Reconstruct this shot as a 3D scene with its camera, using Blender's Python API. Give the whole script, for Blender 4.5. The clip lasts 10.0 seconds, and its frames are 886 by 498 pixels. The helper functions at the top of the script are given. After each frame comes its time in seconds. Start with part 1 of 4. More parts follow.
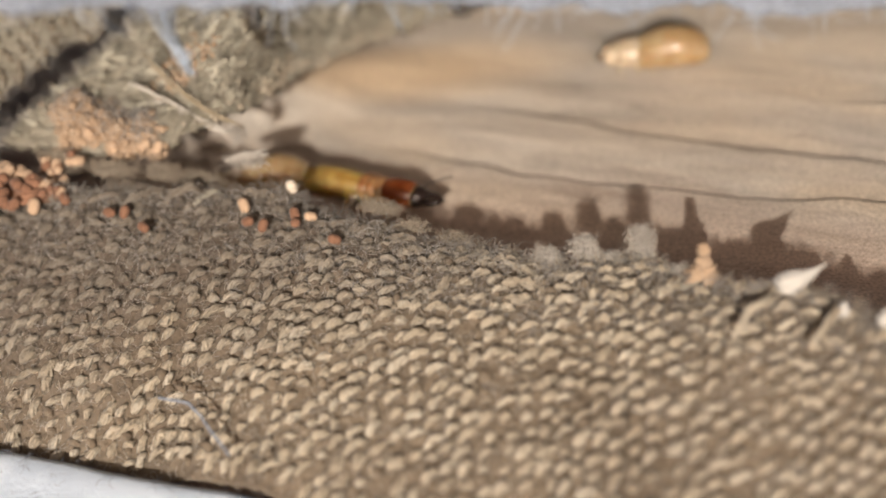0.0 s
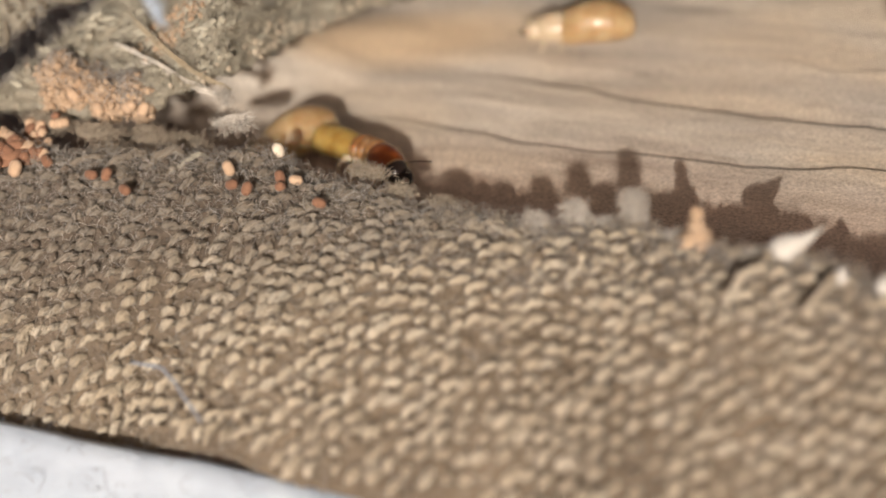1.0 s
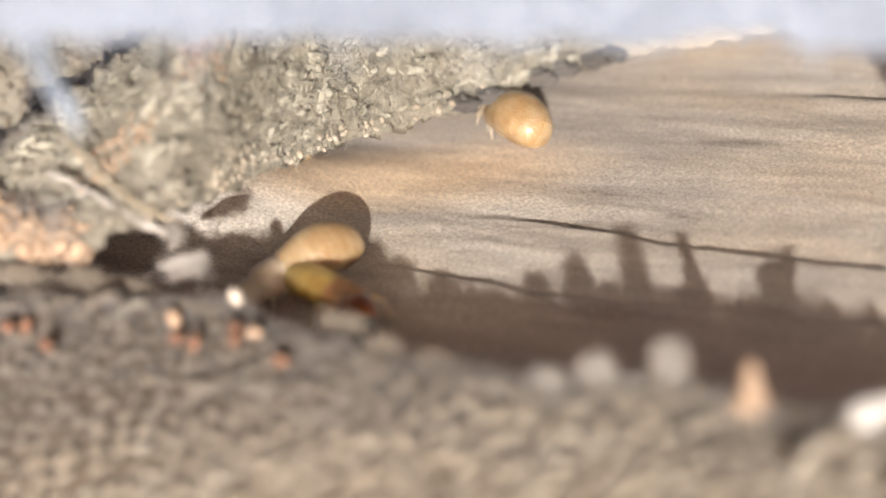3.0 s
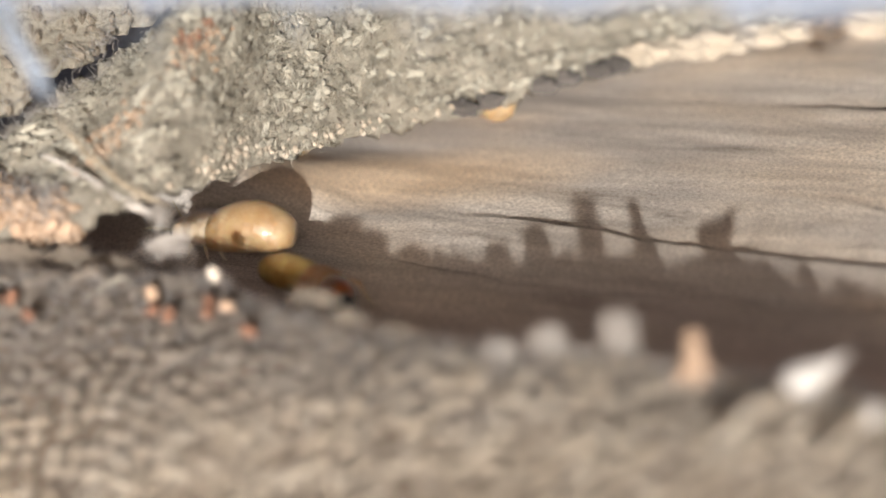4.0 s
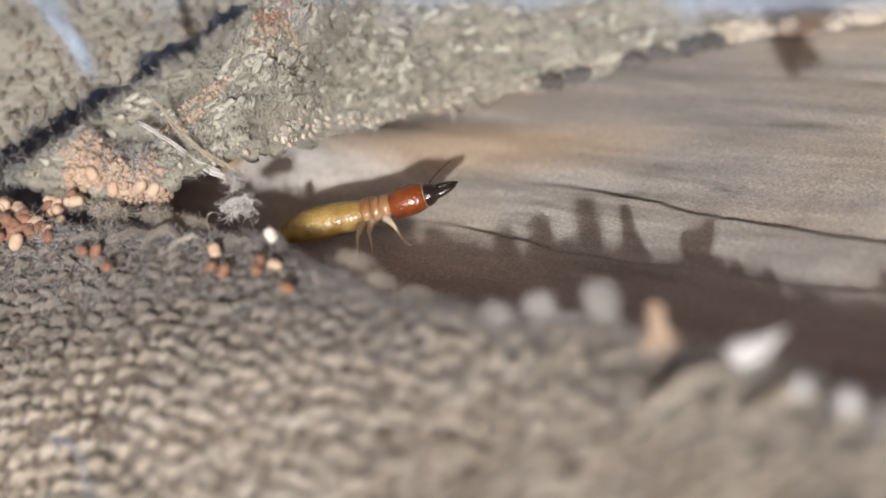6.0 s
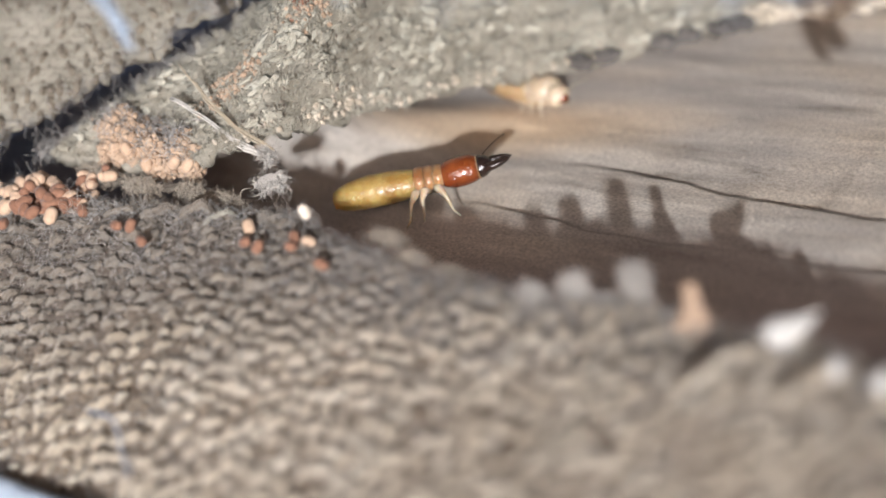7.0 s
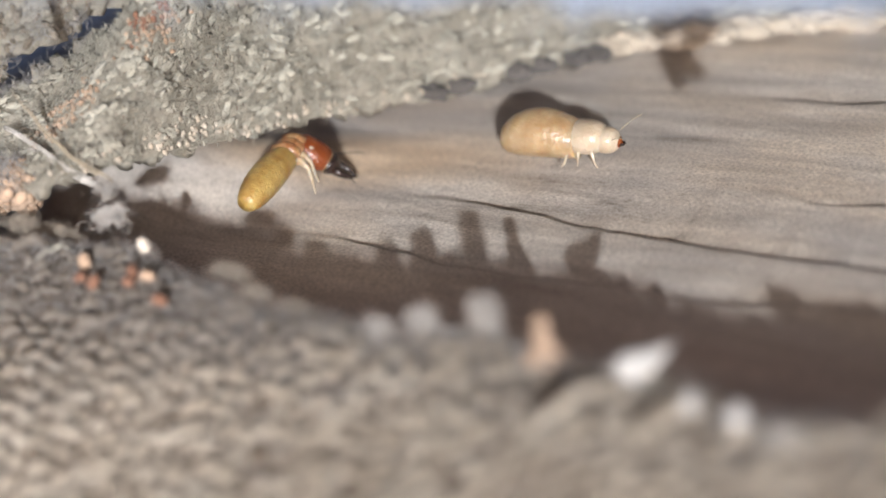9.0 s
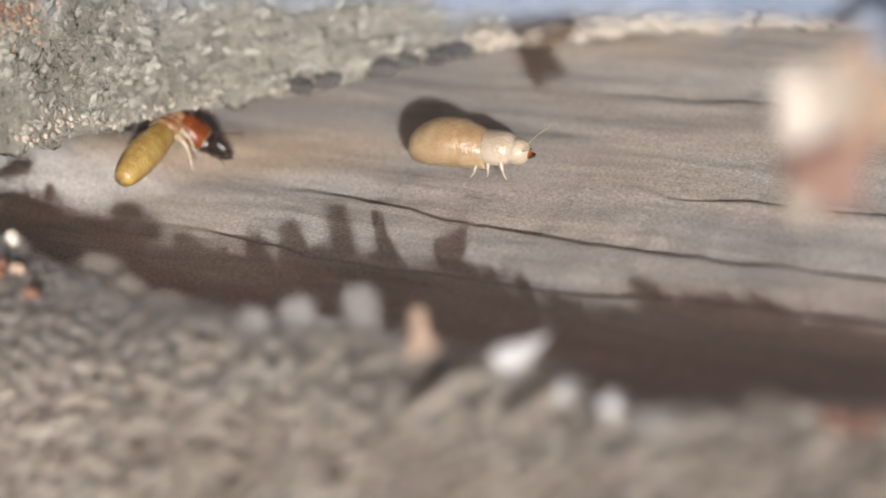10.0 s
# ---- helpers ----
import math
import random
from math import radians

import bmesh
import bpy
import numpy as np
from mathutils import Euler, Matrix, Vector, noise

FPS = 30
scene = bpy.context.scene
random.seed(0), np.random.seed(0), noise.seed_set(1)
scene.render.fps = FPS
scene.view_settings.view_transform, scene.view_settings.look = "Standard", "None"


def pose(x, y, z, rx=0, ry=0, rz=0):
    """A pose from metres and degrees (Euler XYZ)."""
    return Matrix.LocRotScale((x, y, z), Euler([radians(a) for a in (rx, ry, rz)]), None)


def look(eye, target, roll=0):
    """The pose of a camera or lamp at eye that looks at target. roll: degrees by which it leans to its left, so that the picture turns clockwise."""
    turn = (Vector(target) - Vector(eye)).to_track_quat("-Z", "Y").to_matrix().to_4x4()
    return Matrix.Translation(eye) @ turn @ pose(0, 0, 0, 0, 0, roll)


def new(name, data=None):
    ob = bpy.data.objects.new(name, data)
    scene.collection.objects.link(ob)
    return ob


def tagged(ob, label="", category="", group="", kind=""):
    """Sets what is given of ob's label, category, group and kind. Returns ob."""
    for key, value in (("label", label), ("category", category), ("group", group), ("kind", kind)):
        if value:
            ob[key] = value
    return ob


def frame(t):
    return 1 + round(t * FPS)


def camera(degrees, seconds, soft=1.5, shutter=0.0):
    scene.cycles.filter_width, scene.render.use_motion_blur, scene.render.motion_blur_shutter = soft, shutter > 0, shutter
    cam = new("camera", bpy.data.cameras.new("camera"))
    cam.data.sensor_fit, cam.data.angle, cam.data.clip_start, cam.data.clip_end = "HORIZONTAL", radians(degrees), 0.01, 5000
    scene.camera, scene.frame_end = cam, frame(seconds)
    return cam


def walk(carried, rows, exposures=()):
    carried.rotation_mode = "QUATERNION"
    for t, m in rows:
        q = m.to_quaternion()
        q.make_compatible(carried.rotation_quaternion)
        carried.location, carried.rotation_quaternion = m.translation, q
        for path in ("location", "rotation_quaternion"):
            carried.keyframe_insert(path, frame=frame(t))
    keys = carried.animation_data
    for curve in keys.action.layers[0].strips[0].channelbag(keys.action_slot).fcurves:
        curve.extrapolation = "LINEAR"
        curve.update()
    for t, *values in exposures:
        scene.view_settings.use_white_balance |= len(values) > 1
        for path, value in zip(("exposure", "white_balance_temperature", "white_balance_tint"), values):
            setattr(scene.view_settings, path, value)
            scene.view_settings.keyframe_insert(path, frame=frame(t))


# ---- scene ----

MM = 0.001
TIMES_END = 10.0

# ---------------------------------------------------------------- camera
# Places along the way in millimetres, in the resting space of the specimen: eye, target, roll.
cam = camera(30, TIMES_END, soft=1.7)
cam.data.dof.use_dof = True
cam.data.dof.focus_distance = 0.0836
cam.data.dof.aperture_fstop = 22
PATH = [
    (0, (36.18, -63.02, 54.54), (12.52, -9.73, 9.95), -7.82),
    (0.5, (37.64, -61.55, 51.62), (12.06, -8.65, 7.31), -8.70),
    (1, (38.53, -60.98, 50.96), (12.49, -8.14, 6.52), -8.66),
    (1.5, (40.41, -60.80, 47.44), (13.46, -6.86, 3.84), -8.79),
    (2, (41.96, -57.89, 44.87), (13.86, -2.81, 2.43), -9.20),
    (2.5, (37.16, -52.21, 41.20), (9.21, 3.28, -0.79), -8.92),
    (2.7, (36.39, -51.83, 39.16), (9.17, 5.84, -0.32), -6.95),
    (3, (34.61, -49.86, 40.68), (5.96, 8.20, 2.83), -8.53),
    (3.2, (33.82, -50.29, 41.16), (5.38, 8.95, 5.01), -8.07),
    (4.3, (43.04, -50.74, 35.90), (8.01, 6.37, 2.19), -9.40),
    (4.5, (44.45, -49.86, 35.90), (8.05, 6.71, 2.73), -9.71),
    (5, (48.14, -48.83, 36.85), (9.88, 6.95, 4.46), -10.08),
    (5.5, (52.99, -48.13, 38.43), (11.05, 5.11, 6.31), -11.57),
    (6, (53.04, -48.40, 38.02), (8.81, 1.87, 4.24), -12.74),
    (6.2, (53.02, -48.13, 38.12), (8.72, 1.51, 3.49), -12.69),
    (7.3, (52.48, -49.74, 38.50), (8.00, -0.15, 4.04), -12.35),
    (7.5, (52.77, -48.38, 38.00), (7.37, 0.47, 3.69), -13.46),
    (8, (52.54, -48.05, 37.89), (6.97, 0.82, 3.83), -13.43),
    (8.5, (52.37, -47.41, 36.59), (8.27, 2.70, 2.40), -12.37),
    (9, (51.97, -47.03, 36.70), (11.92, 6.55, 2.78), -10.33),
    (9.5, (51.56, -47.50, 36.90), (12.65, 6.74, 2.70), -9.74),
    (10, (51.26, -48.70, 37.60), (17.64, 8.30, 2.31), -7.36),
]

# stops, white balance and tint along the way
EXPOSURES = [(0, -0.48, 6880, 13), (1, -0.38, 6880, 13), (2, -0.08, 6540, 13), (2.5, 0.20, 6500, 13), (3.2, 0.29, 6280, 12), (4.5, 0.05, 6080, 11), (5, 0.04, 5880, 11), (5.5, -0.14, 5730, 11), (6.2, -0.16, 5730, 11), (7.5, 0.03, 5680, 11), (9, -0.06, 5680, 11), (10, -0.20, 5680, 11)]

# The specimen is turned in the sunlight by the one who holds it: azimuth and elevation of the sun over it.
SUN_OVER = [(0, 164.0, 27.3), (0.5, 162.6, 26.9), (1, 161.2, 26.3), (1.5, 159.5, 23.3), (2, 158.4, 20.7), (2.5, 158.4, 19.5),
            (3, 157.2, 17.9), (3.2, 156.8, 17.3), (4.5, 152.0, 13.8), (5, 148.0, 14.7), (5.5, 144.4, 16.5), (10, 144.4, 16.5)]
SUN_AZ, SUN_EL = 144.4, 16.5
PIVOT = Vector((8, 5, 0)) * MM


def sun_way(az, el):
    a, e = radians(az), radians(el)
    return Vector((math.sin(a) * math.cos(e), math.cos(a) * math.cos(e), math.sin(e)))


def held(t):
    """The pose of the hand-held specimen at t seconds."""
    k = next((i for i in range(len(SUN_OVER) - 1) if SUN_OVER[i + 1][0] >= t), len(SUN_OVER) - 2)
    (t0, a0, e0), (t1, a1, e1) = SUN_OVER[k], SUN_OVER[k + 1]
    f = min(1.0, max(0.0, (t - t0) / (t1 - t0)))
    q = sun_way(a0 + f * (a1 - a0), e0 + f * (e1 - e0)).rotation_difference(sun_way(SUN_AZ, SUN_EL))
    return Matrix.Translation(PIVOT) @ q.to_matrix().to_4x4() @ Matrix.Translation(-PIVOT)


walk(cam, [(t, held(t) @ look(Vector(eye) * MM, Vector(target) * MM, roll)) for t, eye, target, roll in PATH],
     exposures=EXPOSURES)

# ---------------------------------------------------------------- light
world = bpy.data.worlds.new("sky")
scene.world = world
world.use_nodes = True
sky = world.node_tree.nodes.new("ShaderNodeTexSky")
sky.sky_type, sky.sun_disc = "NISHITA", False
sky.air_density, sky.dust_density, sky.ozone_density = 0.3, 6.0, 0.1
sky.sun_elevation, sky.sun_rotation = radians(SUN_EL), radians(SUN_AZ)
world.node_tree.nodes["Background"].inputs["Strength"].default_value = 0.085
warm = world.node_tree.nodes.new("ShaderNodeMix")
warm.data_type, warm.blend_type = "RGBA", "MULTIPLY"
warm.inputs[0].default_value, warm.inputs[7].default_value = 1.0, (1.14, 1.0, 0.9, 1)
world.node_tree.links.new(sky.outputs[0], warm.inputs[6])
world.node_tree.links.new(warm.outputs[2], world.node_tree.nodes["Background"].inputs["Color"])
sun = new("sun", bpy.data.lights.new("sun", "SUN"))
sun.data.energy, sun.data.angle, sun.data.color = 5.3, radians(0.9), (1.0, 0.945, 0.87)
sun.matrix_world = look(sun_way(SUN_AZ, SUN_EL), (0, 0, 0))
scene.view_settings.exposure = 0.0


# ---------------------------------------------------------------- materials
def material(name, rough=0.8, **inputs):
    m = bpy.data.materials.new(name)
    m.use_nodes = True
    b = m.node_tree.nodes["Principled BSDF"]
    b.inputs["Roughness"].default_value = rough
    for key, value in inputs.items():
        b.inputs[key.replace("_", " ")].default_value = value
    return m, m.node_tree.nodes, m.node_tree.links, b


def node(nodes, kind, **settings):
    n = nodes.new(kind)
    for key, value in settings.items():
        if key in n.inputs:
            n.inputs[key].default_value = value
    return n


def ramp(nodes, stops):
    r = nodes.new("ShaderNodeValToRGB")
    while len(r.color_ramp.elements) < len(stops):
        r.color_ramp.elements.new(0.5)
    for e, (p, c) in zip(r.color_ramp.elements, stops):
        e.position, e.color = p, (*c, 1)
    return r


def coords(nodes, links, scale=(1, 1, 1)):
    """Object coordinates in millimetres."""
    tc, mp = nodes.new("ShaderNodeTexCoord"), nodes.new("ShaderNodeMapping")
    mp.inputs["Scale"].default_value = [1000 * v for v in scale]
    links.new(tc.outputs["Object"], mp.inputs["Vector"])
    return mp.outputs[0]


def mixed(nodes, links, fac, a, b, mode="MIX"):
    m = nodes.new("ShaderNodeMix")
    m.data_type, m.blend_type = "RGBA", mode
    for socket, value in ((m.inputs[0], fac), (m.inputs[6], a), (m.inputs[7], b)):
        if isinstance(value, bpy.types.NodeSocket):
            links.new(value, socket)
        else:
            socket.default_value = (*value, 1) if isinstance(value, tuple) else value
    return m.outputs[2]


def relief(nodes, links, bsdf, height, distance, strength=1.0):
    b = nodes.new("ShaderNodeBump")
    b.inputs["Distance"].default_value = distance * MM
    b.inputs["Strength"].default_value = strength
    links.new(height, b.inputs["Height"])
    links.new(b.outputs[0], bsdf.inputs["Normal"])


def fibrous(name, dark, mid, light, scale=1.2, rough=0.9, island=0.0, bump=0.12, dirt_shade=False, gloss=0.25):
    """Matted plant fibre: blotches, fine grain and a different tone on each yarn."""
    m, ns, ls, b = material(name, rough)
    v = coords(ns, ls)
    big = node(ns, "ShaderNodeTexNoise", Scale=0.16 * scale, Detail=3.0)
    fine = node(ns, "ShaderNodeTexNoise", Scale=3.2 * scale, Detail=6.0, Roughness=0.75)
    ls.new(v, big.inputs["Vector"]), ls.new(v, fine.inputs["Vector"])
    r = ramp(ns, [(0.3, dark), (0.52, mid), (0.75, light)])
    ls.new(fine.outputs[0], r.inputs[0])
    c = mixed(ns, ls, 0.55, r.outputs[0], mid)
    r2 = ramp(ns, [(0.35, tuple(0.62 * x for x in mid)), (0.6, light)])
    ls.new(big.outputs[0], r2.inputs[0])
    c = mixed(ns, ls, 0.4, c, r2.outputs[0])
    if island:
        geo = ns.new("ShaderNodeNewGeometry")
        r3 = ramp(ns, [(0.0, dark), (0.5, mid), (1.0, light)])
        ls.new(geo.outputs["Random Per Island"], r3.inputs[0])
        c = mixed(ns, ls, island, c, r3.outputs[0])
    if dirt_shade:
        # soil rubbed into the weave beside the tear, with shade painted in leftwards
        sep, line = ns.new("ShaderNodeSeparateXYZ"), ns.new("ShaderNodeMath")
        ls.new(v, sep.inputs[0])
        line.operation = "MULTIPLY_ADD"
        line.inputs[1].default_value = 14.0
        lean = ns.new("ShaderNodeMath")
        lean.operation = "MULTIPLY_ADD"
        lean.inputs[1].default_value = -0.5
        ls.new(sep.outputs[0], lean.inputs[0]), ls.new(sep.outputs[1], lean.inputs[2])
        ls.new(big.outputs[0], line.inputs[0]), ls.new(lean.outputs[0], line.inputs[2])
        span = ns.new("ShaderNodeMapRange")
        span.inputs[1].default_value, span.inputs[2].default_value, span.inputs[4].default_value = -5.5, 3.5, 0.9
        ls.new(line.outputs[0], span.inputs[0])
        c = mixed(ns, ls, span.outputs[0], c, mixed(ns, ls, 0.2, (0.12, 0.094, 0.074), c))
    ls.new(c, b.inputs["Base Color"])
    relief(ns, ls, b, fine.outputs[0], bump)
    b.inputs["Specular IOR Level"].default_value = gloss
    b.inputs["Sheen Weight"].default_value = 0.15
    return m


def wood_material():
    m, ns, ls, b = material("weathered_wood", 0.85)
    grain = node(ns, "ShaderNodeTexNoise", Scale=1.0, Detail=6.0, Roughness=0.65, Distortion=0.6)
    ls.new(coords(ns, ls, (0.12, 0.9, 0.9)), grain.inputs["Vector"])
    speck = node(ns, "ShaderNodeTexNoise", Scale=7.0, Detail=5.0, Roughness=0.75)
    ls.new(coords(ns, ls, (0.8, 1, 1)), speck.inputs["Vector"])
    blot = node(ns, "ShaderNodeTexNoise", Scale=0.11, Detail=2.0)
    ls.new(coords(ns, ls, (0.6, 1.3, 1)), blot.inputs["Vector"])
    r = ramp(ns, [(0.25, (0.29, 0.25, 0.207)), (0.42, (0.51, 0.46, 0.395)), (0.8, (0.68, 0.63, 0.56))])
    ls.new(grain.outputs[0], r.inputs[0])
    band = node(ns, "ShaderNodeTexNoise", Scale=1.0, Detail=3.0, Roughness=0.6)
    ls.new(coords(ns, ls, (0.025, 0.22, 0.2)), band.inputs["Vector"])
    tone = ramp(ns, [(0.38, (0.8, 0.8, 0.81)), (0.62, (1.12, 1.11, 1.09))])
    ls.new(band.outputs[0], tone.inputs[0])
    warm = ramp(ns, [(0.45, (0, 0, 0)), (0.62, (1, 1, 1))])
    ls.new(blot.outputs[0], warm.inputs[0])
    half = ns.new("ShaderNodeMath")
    half.operation = "MULTIPLY"
    half.inputs[1].default_value = 0.55
    ls.new(warm.outputs[0], half.inputs[0])
    c = mixed(ns, ls, half.outputs[0], r.outputs[0], (0.67, 0.56, 0.425))
    c = mixed(ns, ls, 1.0, c, tone.outputs[0], "MULTIPLY")
    # the ochre patch where the surface is fresh, long along the torn lip
    turn, long_way, dist = ns.new("ShaderNodeMapping"), ns.new("ShaderNodeMapping"), ns.new("ShaderNodeVectorMath")
    turn.inputs["Rotation"].default_value = (0, 0, radians(-20))
    turn.inputs["Location"].default_value = (-5.5, -18.2, 0)
    ls.new(coords(ns, ls), turn.inputs["Vector"])
    long_way.inputs["Scale"].default_value = (0.1, 0.28, 0)
    ls.new(turn.outputs[0], long_way.inputs["Vector"])
    dist.operation = "LENGTH"
    ls.new(long_way.outputs[0], dist.inputs[0])
    add = ns.new("ShaderNodeMath")
    add.operation = "MULTIPLY_ADD"
    add.inputs[1].default_value = 0.9
    ls.new(blot.outputs[0], add.inputs[0]), ls.new(dist.outputs["Value"], add.inputs[2])
    patch = ramp(ns, [(0.55, (1, 1, 1)), (1.0, (0, 0, 0))])
    scaled = ns.new("ShaderNodeMath")
    scaled.operation = "MULTIPLY"
    scaled.inputs[1].default_value = 0.62
    ls.new(add.outputs[0], scaled.inputs[0]), ls.new(scaled.outputs[0], patch.inputs[0])
    c = mixed(ns, ls, patch.outputs[0], c, (0.7, 0.55, 0.38))
    # warm brown tint beside the torn canvas, painting in the warmth of the shade
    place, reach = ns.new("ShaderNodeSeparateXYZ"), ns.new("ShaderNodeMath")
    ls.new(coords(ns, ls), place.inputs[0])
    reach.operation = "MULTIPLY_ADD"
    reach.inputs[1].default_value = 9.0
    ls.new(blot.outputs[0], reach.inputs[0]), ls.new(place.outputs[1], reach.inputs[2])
    shade_tint = ns.new("ShaderNodeMapRange")
    shade_tint.inputs[1].default_value, shade_tint.inputs[2].default_value, shade_tint.inputs[3].default_value, shade_tint.inputs[4].default_value = 9.0, 15.0, 0.55, 0.0
    ls.new(reach.outputs[0], shade_tint.inputs[0])
    c = mixed(ns, ls, shade_tint.outputs[0], c, (0.56, 0.39, 0.29))
    sp = ramp(ns, [(0.33, (0.62, 0.6, 0.58)), (0.5, (1.0, 1.0, 1.0)), (0.68, (1.4, 1.4, 1.4))])
    ls.new(speck.outputs[0], sp.inputs[0])
    c = mixed(ns, ls, 1.0, c, sp.outputs[0], "MULTIPLY")
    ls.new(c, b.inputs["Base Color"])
    relief(ns, ls, b, speck.outputs[0], 0.06)
    b.inputs["Specular IOR Level"].default_value = 0.4
    return m


def skin(name, colour, tip, rough=0.25, flesh=0.5, coat=0.3):
    """Glossy, slightly translucent insect skin, mottled between two tones."""
    m, ns, ls, b = material(name, rough)
    n = node(ns, "ShaderNodeTexNoise", Scale=1.1, Detail=3.0)
    ls.new(coords(ns, ls), n.inputs["Vector"])
    r = ramp(ns, [(0.35, colour), (0.7, tip)])
    ls.new(n.outputs[0], r.inputs[0])
    ls.new(r.outputs[0], b.inputs["Base Color"])
    b.inputs["Subsurface Weight"].default_value = flesh
    b.inputs["Subsurface Radius"].default_value = (1.0, 0.6, 0.3)
    b.inputs["Subsurface Scale"].default_value = 0.9 * MM
    b.inputs["Coat Weight"].default_value = coat
    b.inputs["Coat Roughness"].default_value = 0.12
    fine = node(ns, "ShaderNodeTexNoise", Scale=6.0, Detail=2.0)
    ls.new(coords(ns, ls), fine.inputs["Vector"])
    relief(ns, ls, b, fine.outputs[0], 0.06)
    return m


WOOD = wood_material()
YARN = fibrous("canvas_yarn", (0.42, 0.345, 0.235), (0.8, 0.69, 0.515), (1.0, 0.94, 0.8), rough=0.55, island=0.65, gloss=0.8, dirt_shade=True, bump=0.4)
# weave ground and cross yarn, coloured dark for the shade in the gaps
CANVAS = fibrous("canvas_ground", (0.115, 0.086, 0.058), (0.26, 0.203, 0.142), (0.44, 0.36, 0.26), dirt_shade=True, bump=0.3)
GREY_YARN = fibrous("grey_canvas_yarn", (0.164, 0.133, 0.092), (0.287, 0.242, 0.176), (0.410, 0.361, 0.283), island=0.6, bump=0.3)
MATTED = fibrous("matted_fibre", (0.264, 0.231, 0.168), (0.441, 0.416, 0.330), (0.608, 0.593, 0.503), island=0.22)
PULP = fibrous("grey_pulp", (0.198, 0.158, 0.100), (0.409, 0.371, 0.282), (0.635, 0.602, 0.496), scale=2.6, bump=0.3)
FLUFF = fibrous("pale_fluff", (0.239, 0.221, 0.193), (0.405, 0.386, 0.359), (0.607, 0.598, 0.58), island=0.6)
TUFT = fibrous("pale_tuft", (0.425, 0.395, 0.342), (0.637, 0.602, 0.543), (0.826, 0.802, 0.755), island=0.5)
DARK = fibrous("dark_crust", (0.05, 0.045, 0.04), (0.1, 0.09, 0.08), (0.17, 0.155, 0.14))
RIM = fibrous("pale_carton", (0.34, 0.28, 0.2), (0.5, 0.43, 0.33), (0.64, 0.58, 0.48), island=0.5)
CARTON = fibrous("orange_carton", (0.299, 0.194, 0.119), (0.458, 0.326, 0.216), (0.581, 0.458, 0.343), island=0.4)
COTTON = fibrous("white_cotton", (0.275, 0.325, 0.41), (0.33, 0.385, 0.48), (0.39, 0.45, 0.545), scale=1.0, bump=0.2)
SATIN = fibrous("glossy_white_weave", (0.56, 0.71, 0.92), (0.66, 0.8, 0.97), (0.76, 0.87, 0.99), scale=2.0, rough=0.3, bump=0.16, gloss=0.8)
FRINGE = fibrous("brown_fringe", (0.27, 0.225, 0.165), (0.43, 0.37, 0.285), (0.62, 0.56, 0.465), island=0.6)
PITH = fibrous("pale_pith", (0.5, 0.49, 0.45), (0.64, 0.63, 0.59), (0.76, 0.75, 0.72))
STRAW = fibrous("straw", (0.3, 0.24, 0.15), (0.44, 0.37, 0.26), (0.6, 0.53, 0.41))
PELLET_PALE = fibrous("pale_frass", (0.402, 0.253, 0.149), (0.524, 0.367, 0.245), (0.612, 0.472, 0.350), bump=0.05, rough=0.7)
PELLET_WHITE = fibrous("white_frass", (0.56, 0.48, 0.37), (0.68, 0.6, 0.49), (0.78, 0.71, 0.6), bump=0.05, rough=0.7)
PELLET_RED = fibrous("red_frass", (0.13, 0.06, 0.036), (0.22, 0.11, 0.068), (0.32, 0.18, 0.11), bump=0.05, rough=0.7)
RUST = fibrous("rusty_carton", (0.28, 0.15, 0.1), (0.4, 0.24, 0.17), (0.5, 0.33, 0.25), island=0.3)
HEAD_SKIN = skin("soldier_head_skin", (0.13, 0.027, 0.007), (0.23, 0.062, 0.014), 0.22, 0.5, 0.5)
JAW_SKIN = skin("jaw_skin", (0.012, 0.009, 0.008), (0.03, 0.016, 0.012), 0.2, 0.0, 0.4)
BODY_SKIN = skin("soldier_body_skin", (0.29, 0.17, 0.038), (0.46, 0.34, 0.115), 0.38, 0.9, 0.15)
THORAX_SKIN = skin("soldier_thorax_skin", (0.27, 0.12, 0.045), (0.42, 0.26, 0.13), 0.28, 0.8, 0.3)
PALE_SKIN = skin("pale_body_skin", (0.352, 0.233, 0.114), (0.466, 0.352, 0.211), 0.3, 0.8, 0.3)
MILKY_SKIN = skin("milky_skin", (0.46, 0.365, 0.25), (0.57, 0.475, 0.35), 0.3, 0.3, 0.3)
LEG_SKIN = skin("leg_skin", (0.425, 0.315, 0.204), (0.561, 0.459, 0.340), 0.25, 0.8, 0.3)


# ---------------------------------------------------------------- building helpers
RIDERS = []  # things that lie on the specimen and turn with it: object, pose


def mesh_of(name, verts, faces, mat, smooth=True):
    me = bpy.data.meshes.new(name)
    me.from_pydata([tuple(c * MM for c in v) for v in verts], [], [tuple(f) for f in faces])
    me.polygons.foreach_set("use_smooth", [smooth] * len(me.polygons))
    me.materials.append(mat)
    me.update()
    return me


def part(name, me, parent, label="", kind=""):
    ob = new(name, me)
    ob.parent = parent
    return tagged(ob, label, kind=kind)


def thing(name, label, category, me=None, group="", kind="", at=Matrix.Identity(4), rides=True):
    ob = new(name, me)
    tagged(ob, label, category, group, kind)
    ob.matrix_world = at
    if rides:
        RIDERS.append((ob, at.copy()))
    return ob


def at_mm(x, y, z, rx=0, ry=0, rz=0):
    return pose(x * MM, y * MM, z * MM, rx, ry, rz)


